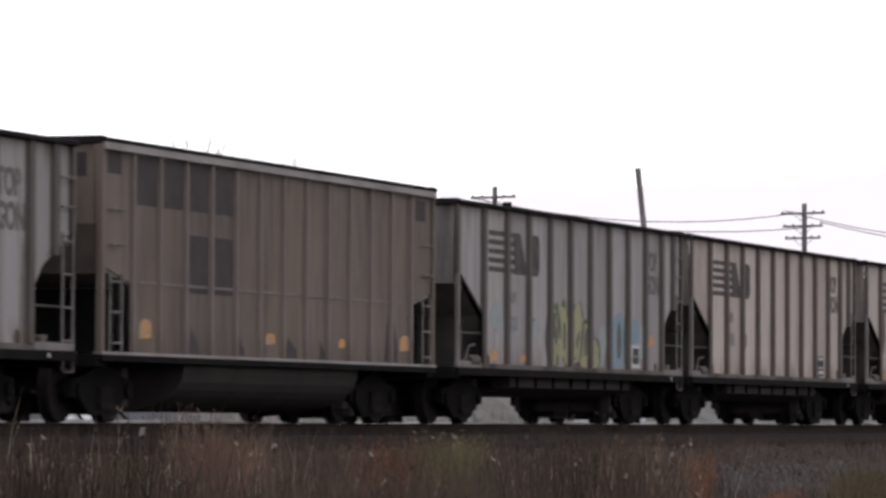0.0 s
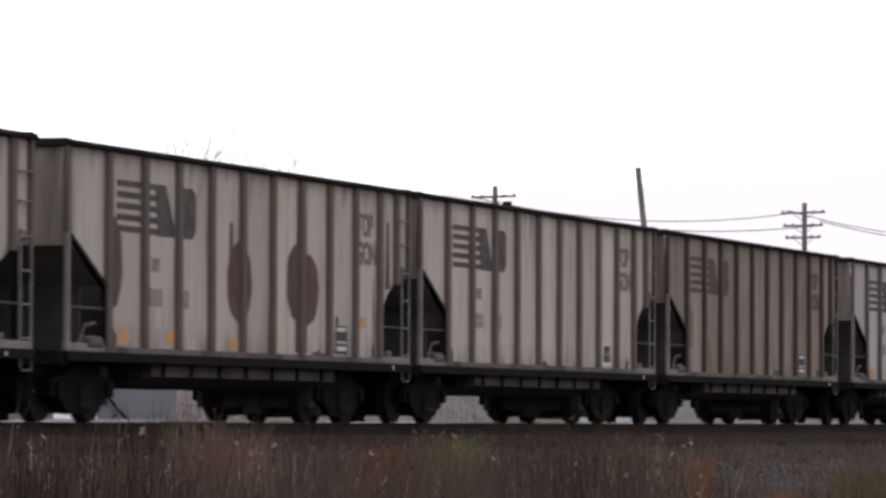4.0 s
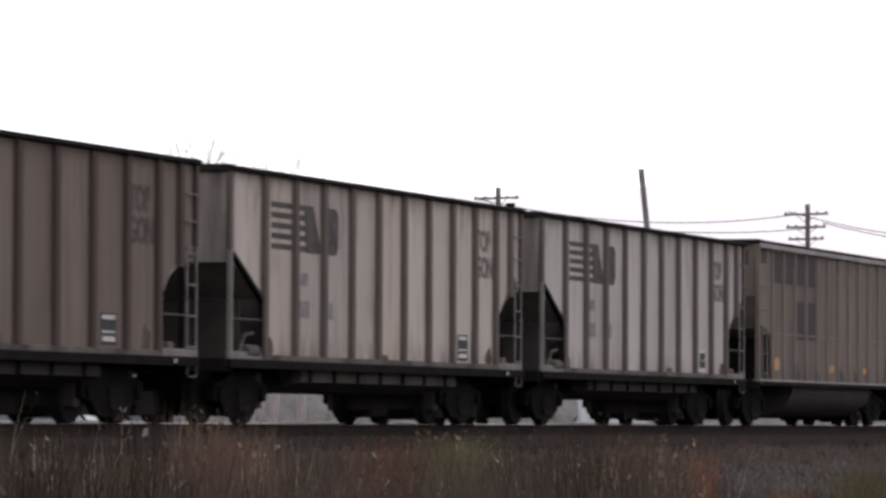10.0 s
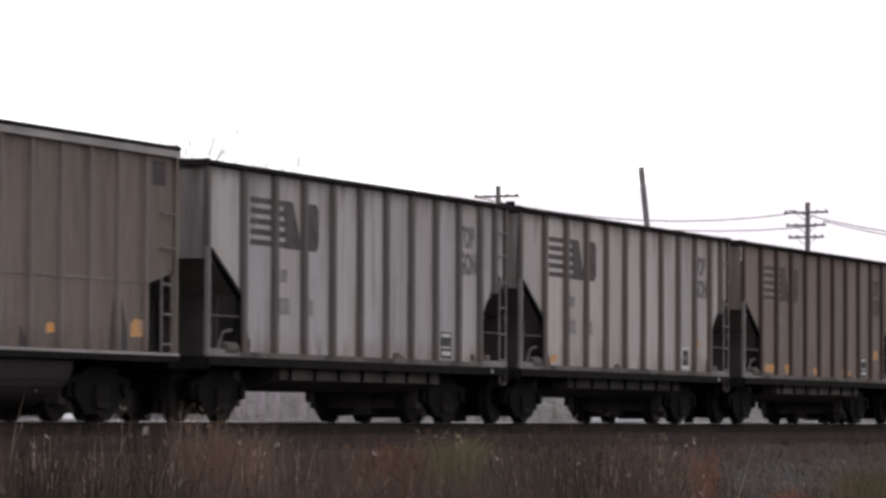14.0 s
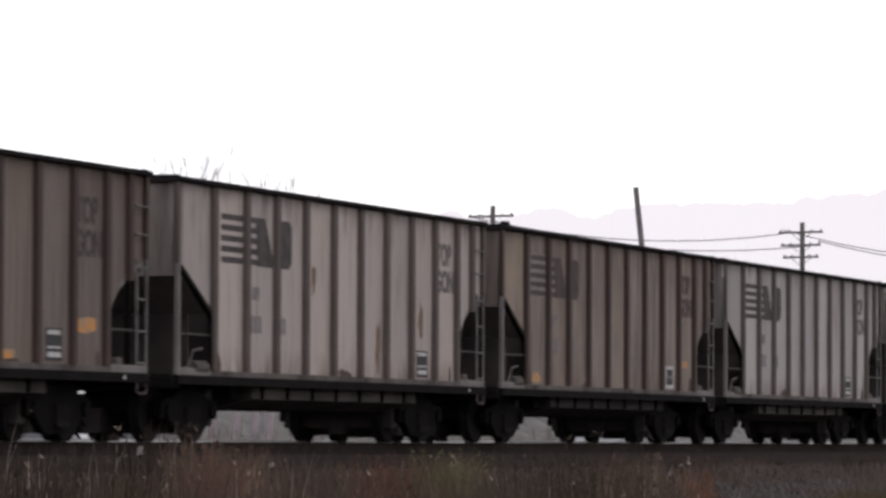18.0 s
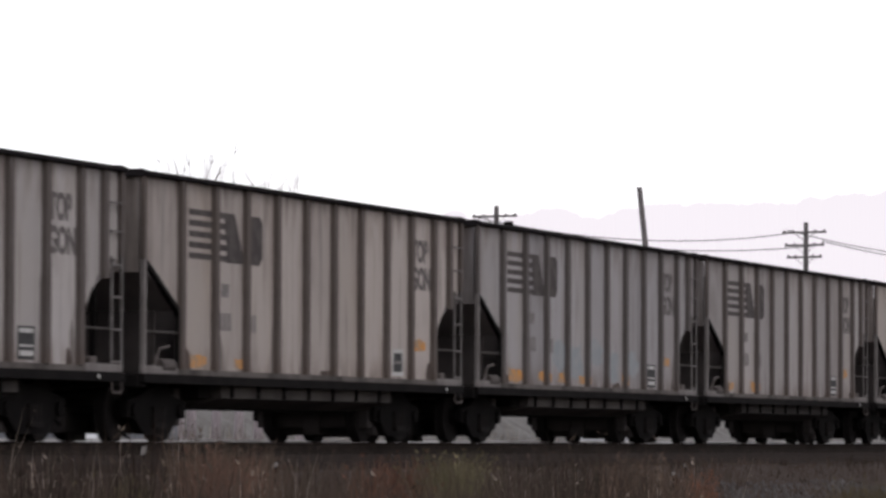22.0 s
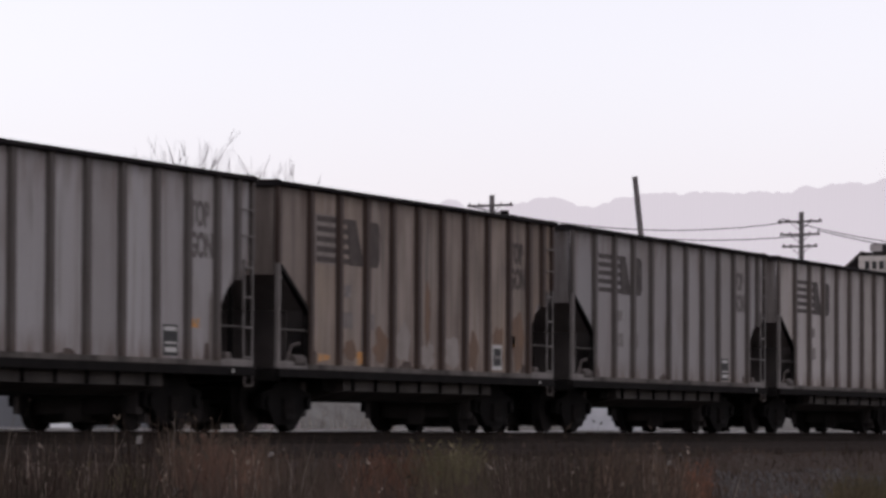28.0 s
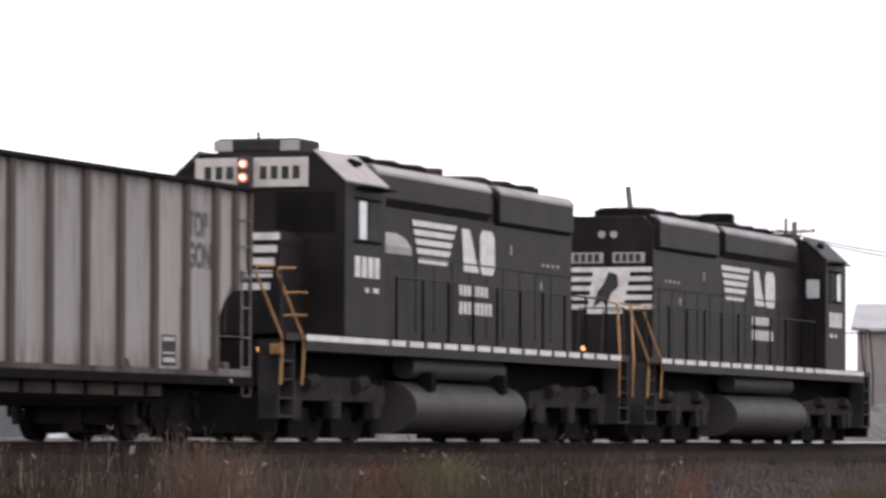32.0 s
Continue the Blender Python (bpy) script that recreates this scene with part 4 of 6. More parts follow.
def loco_truck(loco, x):
    tr = part("truck", build(lambda bm: (box(bm, -0.4, 0.4, -1.0, 1.0, 0.55, 1.0, 0.04), box(bm, -2.6, 2.6, -0.4, 0.4, 0.5, 0.8))), M_DARK, loco)
    tr.location = (x, 0, 0)
    for s in (-1, 1):
        bm = bmesh.new()
        y = s * 1.12
        pts = [(-2.55, 0.62), (-2.55, 0.92), (-1.6, 0.98), (-0.9, 1.05), (0.9, 1.05), (1.6, 0.98), (2.55, 0.92), (2.55, 0.62), (2.3, 0.62), (2.3, 0.35),
               (1.9, 0.35), (1.85, 0.66), (0.35, 0.66), (0.3, 0.35), (-0.1, 0.35), (-0.15, 0.66), (-1.5, 0.66), (-1.55, 0.35), (-1.95, 0.35), (-2.0, 0.62)]
        prism(bm, pts, "y", y - 0.07, y + 0.07, 0.0)
        part("side_frame", bm, M_TRUCK, tr)
        for dx in (-2.05, 0.05, 2.07):
            part("axle_box", slab(dx - 0.2, dx + 0.2, y - 0.12 if s < 0 else y, y if s < 0 else y + 0.12, 0.36, 0.72, 0.03), M_TRUCK, tr)
        for dx in (-1.3, 1.1):
            part("brake_cylinder", build(rod, (dx - 0.25, s * 1.25, 0.92), (dx + 0.2, s * 1.25, 0.98), 0.12, 14), M_TRUCK, tr)
        part("sand_hose", build(sweep, [(2.6, s * 1.1, 1.1), (2.65, s * 1.05, 0.6), (2.55, s * 0.8, 0.15)], 0.03), M_DARK, tr)
    part("traction_gear", slab(-2.45, 2.45, -0.6, 0.6, 0.07, 0.62, 0.03), M_DARK, tr)
    for dx in (-2.62, -1.0, 1.06, 2.66):
        part("brake_rigging", slab(dx - 0.5 if abs(dx) < 2 else dx - 0.12, dx + 0.5 if abs(dx) < 2 else dx + 0.12, -0.95, 0.95, 0.06, 0.55, 0.02), M_DARK, tr)
    for dx in (-2.05, 0.05, 2.07):
        w = hang("wheelset", shared("loco_wheelset", loco_wheelset_mesh, M_WHEEL), tr)
        w.matrix_parent_inverse = Matrix.Translation((dx, 0, 0.51))
        LOCO_WHEELS.append(w)


def emblem(loco, x, y, facing):
    """Five stripes with slanted ends and two pale slanted blocks, on one side of the hood. flip: the stripes start at the rear."""
    def put(name, pts, label=""):
        bm = bmesh.new()
        prism(bm, pts, "y", -0.006, 0.0)
        ob = part(name, bm, M_WHITE, loco, label)
        ob.matrix_basis = pose(x, y, 0) if facing < 0 else pose(x, y, 0, 0, 0, 180)
    for i in range(5):
        z, e = 3.69 - i * 0.158, 2.5 - i * 0.12
        put("stripe", [(0.1 + 0.08 * i, z), (e + 0.1, z), (e, z - 0.1), (0.1 + 0.08 * i + 0.05, z - 0.1)], "white stripe" if i == 0 else "")
    for pts in ([(2.86, 3.66), (3.32, 3.66), (3.86, 2.9), (3.0, 2.9)], [(4.06, 3.68), (4.62, 3.68), (4.78, 3.56), (4.82, 3.02), (4.68, 2.88), (4.08, 2.88), (3.94, 3.0), (3.92, 3.56)]):
        put("emblem_block", pts, "white slanted block")
    for n, z, w in ((7, 2.47, 1.7), (8, 2.14, 1.95)):
        for i in range(n):
            x0 = 2.75 + i * w / n
            put("lettering_bar", [(x0, z), (x0 + w / n - 0.07, z), (x0 + w / n - 0.07, z + 0.22), (x0, z + 0.22)], "pale worn lettering bar" if i == 0 else "")


def locomotive(x0, turn, label, ac, lit):
    lo = tagged(new("diesel_locomotive"), label, "locomotive", "pusher locomotives")
    lo.matrix_basis = pose(x0, TRACK_Y, RAIL_Z, 0, 0, turn)
    L = 20.98
    # frame, steps and porches
    part("platform", slab(0.75, L - 0.75, -1.5, 1.5, 1.44, 1.56, 0.01), M_LOCO, lo)
    part("frame", slab(0.9, L - 0.9, -0.75, 0.75, 0.95, 1.45), M_DARK, lo)
    for s in (-1, 1):
        sill = part("side_sill", slab(1.6, L - 1.6, s * 1.5 - 0.03, s * 1.5 + 0.03, 1.30, 1.57), M_LOCO, lo)
        n = 15
        part("sill_stripe", slab(1.62, 5.6, s * 1.537 - 0.004, s * 1.537 + 0.004, 1.455, 1.55), M_WHITE, sill, "white reflective stripe")
        for i in range(n):
            a = 5.75 + i * 0.93
            part("sill_stripe", slab(a, a + 0.72, s * 1.537 - 0.004, s * 1.537 + 0.004, 1.455, 1.55), M_WHITE, sill)
        # steps at both ends
        for x, d in ((0.95, 1), (L - 0.95, -1)):
            for k in range(4):
                z = 0.38 + k * 0.29
                part("step_tread", slab(x - 0.32, x + 0.32, s * 1.28 - 0.16, s * 1.28 + 0.16, z, z + 0.03), M_LOCO_FRAME, lo)
            for e in (-0.34, 0.34):
                part("step_side", slab(x + e - 0.02, x + e + 0.02, s * 1.28 - 0.17, s * 1.28 + 0.17, 0.36, 1.6), M_LOCO_FRAME, lo)
            for e in (-0.42, 0.55):
                part("handrail", build(sweep, [(x + e * d, s * 1.5, 0.75), (x + (e + 0.03) * d, s * 1.52, 1.3), (x + e * d, s * 1.52, 1.5), (x + (e - 0.6) * d, s * 1.3, 2.5),
                                              (x + (e - 0.5) * d, s * 1.3, 2.58), (x + (e + 0.2) * d, s * 1.3, 2.6)], 0.024), M_HANDRAIL if lit or d < 0 else M_LOCO_FRAME, lo, "orange handrail" if lit or d < 0 else "")
        rail = part("side_rail", build(sweep, [(6.2, s * 1.46, 2.62), (L - 2.2, s * 1.46, 2.62)], 0.02), M_LOCO_FRAME, lo)
        for k in range(10):
            x = 6.2 + k * 1.39
            part("stanchion", build(rod, (x, s * 1.46, 1.56), (x, s * 1.46, 2.63), 0.022, 6), M_DARK, rail)
        # fuel tank flank, air reservoir
        part("air_reservoir", build(rod, (7.6, s * 1.1, 1.28), (12.8, s * 1.1, 1.28), 0.2, 40), M_GREY, lo, smooth=False)
    bm = bmesh.new()
    half = [(-0.9 - 0.6 * math.cos(a), 0.59 + 0.45 * math.sin(a)) for a in [math.pi * (0.5 - k / 22) for k in range(23)]]
    prism(bm, half + [(-y, z) for y, z in half[::-1]], "x", 7.15, 13.4)
    tank = part("fuel_tank", bm, M_GREY, lo, "dull grey fuel tank")
    for x in (8.2, 12.3):
        part("tank_bracket", slab(x - 0.12, x + 0.12, -1.46, -1.2, 0.86, 1.2, 0.02), M_DARK, tank)
    for x, d in ((0.75, -1), (L - 0.75, 1)):
        part("end_plate", slab(min(x, x - 0.05 * d), max(x, x - 0.05 * d), -1.45, 1.45, 0.75, 1.56), M_LOCO, lo)
        bm = bmesh.new()
        prism(bm, [(-1.4, 0.14), (1.4, 0.14), (1.4, 0.75), (-1.4, 0.75)], "x", x + 0.1 * d, x + 0.16 * d)
        part("pilot", bm, M_DARK, lo)
        add_coupler(lo, x, d)
        for s in (-1, 1):
            part("end_rail", build(sweep, [(x - 0.08 * d, s * 1.4, 1.56), (x - 0.08 * d, s * 1.4, 2.5), (x - 0.08 * d, s * 0.5, 2.5), (x - 0.08 * d, s * 0.45, 1.56)], 0.022), M_LOCO_FRAME, lo)
    # short nose
    bm = bmesh.new()
    prism(bm, [(-0.84, 1.56), (0.84, 1.56), (0.84, 3.1), (0.72, 3.24), (-0.72, 3.24), (-0.84, 3.1)], "x", 2.3, 3.45, 0.03)
    part("nose", bm, M_LOCO, lo)
    for i in range(5):
        z, hw = 3.08 - i * 0.2, 0.82 - 0.04 * i
        part("nose_stripe", slab(2.29, 2.305, -hw, hw, z, z + 0.115), M_WHITE, lo, "white nose stripe" if i == 0 else "")
    # cab
    bm = bmesh.new()
    prism(bm, [(-1.53, 1.56), (1.53, 1.56), (1.53, 4.06), (0.98, 4.56), (-0.98, 4.56), (-1.53, 4.06)], "x", 3.42, 5.45, 0.025)
    cab = part("cab", bm, M_LOCO, lo)
    for s in (-1, 1):
        bm = bmesh.new()
        prism(bm, [(s * 1.56, 4.09), (s * 1.0, 4.60), (s * 1.0, 4.57), (s * 1.56, 4.06)], "x", 3.38, 5.5)
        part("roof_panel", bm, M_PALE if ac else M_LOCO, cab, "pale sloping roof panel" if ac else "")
        part("side_window", slab(4.08, 4.42, s * 1.545 - 0.01, s * 1.545 + 0.01, 3.16, 3.78), M_GLASS, cab, "window glass painted pale for reflected sky")
        part("side_window", slab(4.55, 5.08, s * 1.54 - 0.01, s * 1.54 + 0.01, 3.16, 3.78), M_LOCO_FRAME, cab, "dark open window")
        part("window_frame", build(lambda bm: (box(bm, 3.88, 5.15, s * 1.54 - 0.02, s * 1.54 + 0.02, 3.10, 3.14), box(bm, 3.88, 5.15, s * 1.54 - 0.02, s * 1.54 + 0.02, 3.80, 3.84),
                                               box(bm, 4.44, 4.52, s * 1.54 - 0.02, s * 1.54 + 0.02, 3.14, 3.80))), M_DARK, cab)
        for i in range(4):
            part("number_bar", slab(3.9 + i * 0.32, 4.13 + i * 0.32, s * 1.537 - 0.008, s * 1.537 + 0.008, 2.54, 2.88), M_WHITE, cab, "white bar")
        for i in range(2):
            part("number_bar", slab(4.4 + i * 0.4, 4.55 + i * 0.5, s * 1.537 - 0.008, s * 1.537 + 0.008, 2.3, 2.38), M_WHITE, cab)
        part("windshield", slab(3.405, 3.425, min(s * 0.35, s * 1.35), max(s * 0.35, s * 1.35), 3.25, 3.9), M_DARK, cab)
        part("horn", build(rod, (4.6, s * 1.2, 4.42), (4.95, s * 1.25, 4.44), 0.09, 10, 0.04), M_DARK, cab)
        part("rear_window", slab(5.445, 5.465, min(s * 1.08, s * 1.38), max(s * 1.08, s * 1.38), 3.2, 3.62), M_GLASS, cab, "window glass painted pale for reflected sky")
        part("awning", slab(3.95, 5.3, min(s * 1.53, s * 1.78), max(s * 1.53, s * 1.78), 3.98, 4.01), M_DARK, cab)
        if s > 0:
            continue
        # box beside the cab on the walkway
        bm = bmesh.new()
        prism(bm, [(s * 0.95, 1.57), (s * 1.45, 1.57), (s * 1.45, 2.9), (s * 1.41, 3.1), (s * 1.32, 3.24), (s * 1.18, 3.34), (s * 0.95, 3.38)], "x", 5.47, 7.0)
        part("equipment_box", bm, M_LOCO_FRAME, lo, "dark rounded equipment box")
        part("lid_highlight", build(prism, [(s * 1.455, 3.0), (s * 1.42, 3.11), (s * 1.33, 3.25), (s * 1.19, 3.35), (s * 0.96, 3.39), (s * 0.96, 3.42), (s * 1.2, 3.385), (s * 1.36, 3.28), (s * 1.455, 3.13)], "x", 5.48, 6.99), M_EDGE_SHINE, lo, "pale strip for sky light on the box top")
    nb = part("number_board", slab(3.385, 3.42, -0.9, 1.06, 3.99, 4.47, 0.008), M_BOARD, cab, "pale tan number board")
    for s in (-1, 1):
        for i in range(4):
            y0 = s * 0.48 + 0.08 - 0.36 + i * 0.19
            part("number_bar", slab(3.376, 3.386, y0, y0 + 0.12, 4.12, 4.33), M_STENCIL_DK, nb, "black bar")
    hl = part("headlight_housing", slab(3.2, 3.39, 0.04, 0.26, 4.02, 4.49, 0.03), M_GREY, nb)
    for z in (4.14, 4.36):
        part("headlight", build(rod, (3.17, 0.15, z), (3.21, 0.15, z), 0.075, 16), M_LAMP if lit else M_GLASS, hl, "glowing headlight" if lit else "")
        if lit:
            part("headlight_core", build(rod, (3.155, 0.15, z), (3.175, 0.15, z), 0.035, 12), M_CORE, hl, "white-hot middle of the headlight")
    if ac:
        a = part("air_conditioner", slab(3.55, 4.6, -0.68, 0.76, 4.56, 4.80, 0.05), M_LOCO_FRAME, cab, "dark roof air conditioner with pale ends")
        for s in (-1, 1):
            part("pale_end", slab(3.53, 3.56, min(s * 0.42, s * 0.74) + 0.05, max(s * 0.42, s * 0.74) + 0.05, 4.59, 4.77), M_PALE, a)
    else:
        for x, y, h in ((9.1, -0.3, 4.86), (9.55, 0.1, 4.95), (10.0, -0.15, 4.9)):
            part("silencer", slab(x, x + 0.42, y - 0.35, y + 0.35, 4.5, h, 0.06), M_DARK, lo)
        part("roof_vent", slab(4.0, 4.9, -0.6, 0.6, 4.58, 4.72, 0.04), M_LOCO_FRAME, cab)
    part("antenna", build(rod, (4.3, 0.3, 4.56), (4.3, 0.3, 5.1 if not ac else 4.95), 0.03, 8), M_LOCO_FRAME, cab)
    # long hood
    bm = bmesh.new()
    prism(bm, [(-0.95, 1.56), (0.95, 1.56), (0.95, 4.28), (0.72, 4.5), (-0.72, 4.5), (-0.95, 4.28)], "x", 5.45, 18.1, 0.02)
    hood = part("long_hood", bm, M_LOCO, lo)
    for s in (-1, 1):
        for k in range(11):
            x = 6.7 + k * 1.0
            part("hood_door", slab(x, x + 0.94, s * 0.955 - 0.006, s * 0.955 + 0.006, 1.75, 3.0), M_LOCO, hood)
        bm = bmesh.new()
        prism(bm, [(s * 0.95, 3.84), (s * 1.06, 3.98), (s * 1.06, 4.36), (s * 0.93, 4.5), (s * 0.7, 4.5)], "x", 6.3, 12.7, 0.015)
        part("brake_blister", bm, M_LOCO, hood)
        bm = bmesh.new()
        prism(bm, [(s * 0.95, 3.8), (s * 1.05, 3.87), (s * 1.05, 4.4), (s * 0.9, 4.5), (s * 0.7, 4.5)], "x", 13.2, 17.9, 0.015)
        part("radiator_bulge", bm, M_LOCO, hood)
        for x0_, x1_ in ((6.35, 12.68), (13.22, 17.88)):
            part("roof_edge", build(prism, [(s * 1.066, 4.36), (s * 1.07, 4.41), (s * 0.96, 4.53), (s * 0.84, 4.53), (s * 0.84, 4.5), (s * 0.93, 4.5)], "x", x0_, x1_), M_EDGE_SHINE, hood, "pale strip for sky shine along the roof edge")
        for x, z, h in ((8.3, 3.86, 0.16), (14.1, 3.3, 0.18), (16.0, 2.72, 0.16)):
            part("door_plate", slab(x, x + 0.08, s * 0.966 - 0.005, s * 0.966 + 0.005, z, z + h), M_PALE, hood, "small pale plate")
        for k in range(4):
            part("stencil_mark", slab(16.1 + k * 0.32, 16.22 + k * 0.32, s * 0.962 - 0.004, s * 0.962 + 0.004, 3.16, 3.22), M_PALE, hood)
        part("hood_seam", slab(6.7, 18.0, s * 0.968 - 0.006, s * 0.968 + 0.006, 3.02, 3.05), M_LOCO_FRAME, hood)
        emblem(lo, 8.35 if s < 0 else 12.8, s * 0.965, s)
    for x in (7.2, 8.6, 10.0, 13.7, 15.2, 16.7):
        fan = part("roof_fan", build(rod, (x, 0, 4.48), (x, 0, 4.68), 0.68, 24), M_DARK, hood)
        part("fan_cap", build(rod, (x, 0, 4.68), (x, 0, 4.72), 0.6, 20), M_GREY, fan)
    part("exhaust_stack", build(rod, (12.3, 0, 4.45), (12.3, 0, 4.8), 0.24, 14), M_DARK, hood)
    # rear end of the hood
    for i in range(5):
        z = 3.35 - i * 0.19
        part("rear_stripe", slab(18.1, 18.112, -0.93, 0.93, z, z + 0.1), M_WHITE, hood, "white stripe" if i == 0 else "")
    pan = part("emblem_panel", build(prism, [(-0.45, 2.5), (0.3, 2.5), (0.5, 3.45), (-0.3, 3.45)], "x", 18.112, 18.118), M_WHITE, hood, "white emblem panel")
    part("dark_shape", build(prism, [(-0.32, 2.62), (-0.12, 2.75), (-0.02, 2.62), (0.06, 2.9), (0.22, 3.05), (0.2, 3.3), (0.02, 3.36), (-0.1, 3.1), (-0.22, 2.95)], "x", 18.118, 18.124), M_STENCIL_DK, pan)
    for s in (-1, 1):
        b = part("number_board", slab(18.1, 18.13, min(s * 0.1, s * 0.78), max(s * 0.1, s * 0.78), 3.53, 3.75, 0.01), M_PALE, hood, "pale number board")
        for i in range(4):
            y0 = s * 0.44 - 0.28 + i * 0.145
            part("number_bar", slab(18.13, 18.136, y0, y0 + 0.1, 3.56, 3.72), M_STENCIL_DK, b)
        part("rear_lamp", build(rod, (18.1, s * 0.13, 4.12), (18.16, s * 0.13, 4.12), 0.075, 14), M_PALE, hood)
    if not lit:
        part("marker_light", build(rod, (L - 0.68, 0.15, 1.74), (L - 0.6, 0.15, 1.74), 0.05, 12), M_MARKER, lo, "small lit orange marker")
    if lit:
        for z in (1.86, 2.22):
            part("grab_bar", build(sweep, [(2.0, -1.4, z), (2.05, -1.2, z + 0.01), (2.0, -1.0, z)], 0.022), M_HANDRAIL, lo, "orange grab bar")
        part("step_light", slab(0.42, 0.5, -1.56, -1.36, 1.22, 1.38, 0.01), M_HANDRAIL, lo, "small tan step light box")
    part("marker_light", build(rod, (0.7, -1.12, 1.3), (0.62, -1.12, 1.3), 0.045, 12), M_MARKER if lit else M_GLASS, lo)
    for ob in lo.children:  # the body rides a little higher than the plan it is drawn to
        if ob.name.split(".")[0] not in ("fuel_tank", "pilot", "coupler", "step_tread", "step_side", "air_reservoir", "frame"):
            ob.location.z += 0.14
    loco_truck(lo, 3.86)
    loco_truck(lo, 17.12)
    return lo


LOCO_X = 447.83
TRAIN.append(locomotive(LOCO_X, 0, "black diesel locomotive with white stripes, lit headlight and roof air conditioner", True, True))
TRAIN.append(locomotive(LOCO_X + 2 * 20.98, 180, "black diesel locomotive running long hood first with striped hood end", False, False))

# ---- things beyond the track ----


def spot(bearing, dist):
    """A place on a bearing in degrees from the track, dist metres off."""
    b = radians(bearing)
    return dist * math.cos(b), dist * math.sin(b)


# Grey wood, lightened in colour for the haze around the far poles.
M_POLE = mat("grey_hazed_pole_wood", (0.15, 0.135, 0.135), (0.1, 0.09, 0.09), 0.9, scale=4, stretch=(1, 1, 0.15))
M_WIRE = mat("wire", (0.1, 0.092, 0.098), None, 0.6, 0.3, bump=0)
M_INSUL = mat("insulator", (0.14, 0.125, 0.125), None, 0.4, bump=0)


def utility_pole(bearing, dist, height, arms, face, arm_len, label, extra=False):
    x, y = spot(bearing, dist)
    p = tagged(new("utility_pole"), label, "utility pole", "line of utility poles")
    p.matrix_basis = pose(x, y, 0.6, 0, 0, face)
    part("pole", build(rod, (0, 0, -0.5), (0, 0, height), 0.17, 12, 0.12), M_POLE, p)
    for z, w in arms:
        arm = part("crossarm", slab(-arm_len * w, arm_len * w, 0.12, 0.22, z - 0.055, z + 0.055, 0.01), M_POLE, p)
        for k in (-0.92, -0.5, 0.5, 0.92):
            part("insulator", build(rod, (k * arm_len * w, 0.17, z + 0.05), (k * arm_len * w, 0.17, z + 0.13), 0.05, 8), M_INSUL, arm)
        for s in (-1, 1):
            part("brace", build(rod, (s * arm_len * 0.5, 0.13, z), (0, 0.13, z - 0.45), 0.018, 6), M_POLE, arm)
    if extra:
        part("transformer", build(rod, (-0.75, 0.1, height - 1.35), (-0.75, 0.1, height - 0.75), 0.22, 14), M_DARK, p)
    return p


def wire(a, b, sag, r=0.026):
    bm = bmesh.new()
    a, b = Vector(a), Vector(b)
    pts = [a.lerp(b, i / 14) - Vector((0, 0, 4 * sag * (i / 14) * (1 - i / 14))) for i in range(15)]
    sweep(bm, pts, r, 5)
    return tagged(new("power_line", mesh_of(bm, "power_line", M_WIRE)), "thin dark overhead wire slung between poles", "wire", "overhead wires")


A_B, A_D, B_B, B_D = 18.43 - 0.646, 215, 18.43 - 4.53, 230
utility_pole(A_B, A_D, 12.05, [(11.55, 1.0), (10.95, 0.85)], 75, 1.25, "far grey wooden utility pole with two crossarms", True)
utility_pole(B_B, B_D, 12.0, [(11.5, 1.0), (10.85, 0.9), (10.25, 0.8)], 75, 1.25, "far grey wooden utility pole with three crossarms")
wx, wy = spot(18.43 - 2.82, 200)
post = tagged(new("leaning_post"), "bare dark wooden post that leans to one side", "post")
post.matrix_basis = pose(wx, wy, 0.6, 0, 0, 0)
lean = spot(18.43 - 2.82 + 90, 1.32)
part("pole", build(rod, (-lean[0] * 0.0, 0, -0.5), (lean[0] * 1.0, lean[1] * 1.0, 12.1), 0.16, 12, 0.12), M_POLE, post)
ax, ay = spot(A_B, A_D)
bx, by = spot(B_B, B_D)
for off, z1, z2, sag in ((1.1, 12.12, 12.06, 0.69), (-0.9, 11.45, 11.45, 0.58)):
    c, s = math.cos(radians(75)), math.sin(radians(75))
    wire((ax + off * c, ay + off * s, z1), (bx + off * c, by + off * s, z2), sag)
    wire((bx + off * c, by + off * s, z2 + 0.2), (2 * bx - ax + off * c, 2 * by - ay + off * s, z2 - 0.5), sag)

M_BARK = mat("bare_twigs", (0.3, 0.26, 0.268), (0.22, 0.19, 0.195), 0.9, scale=5, bump=0.1)


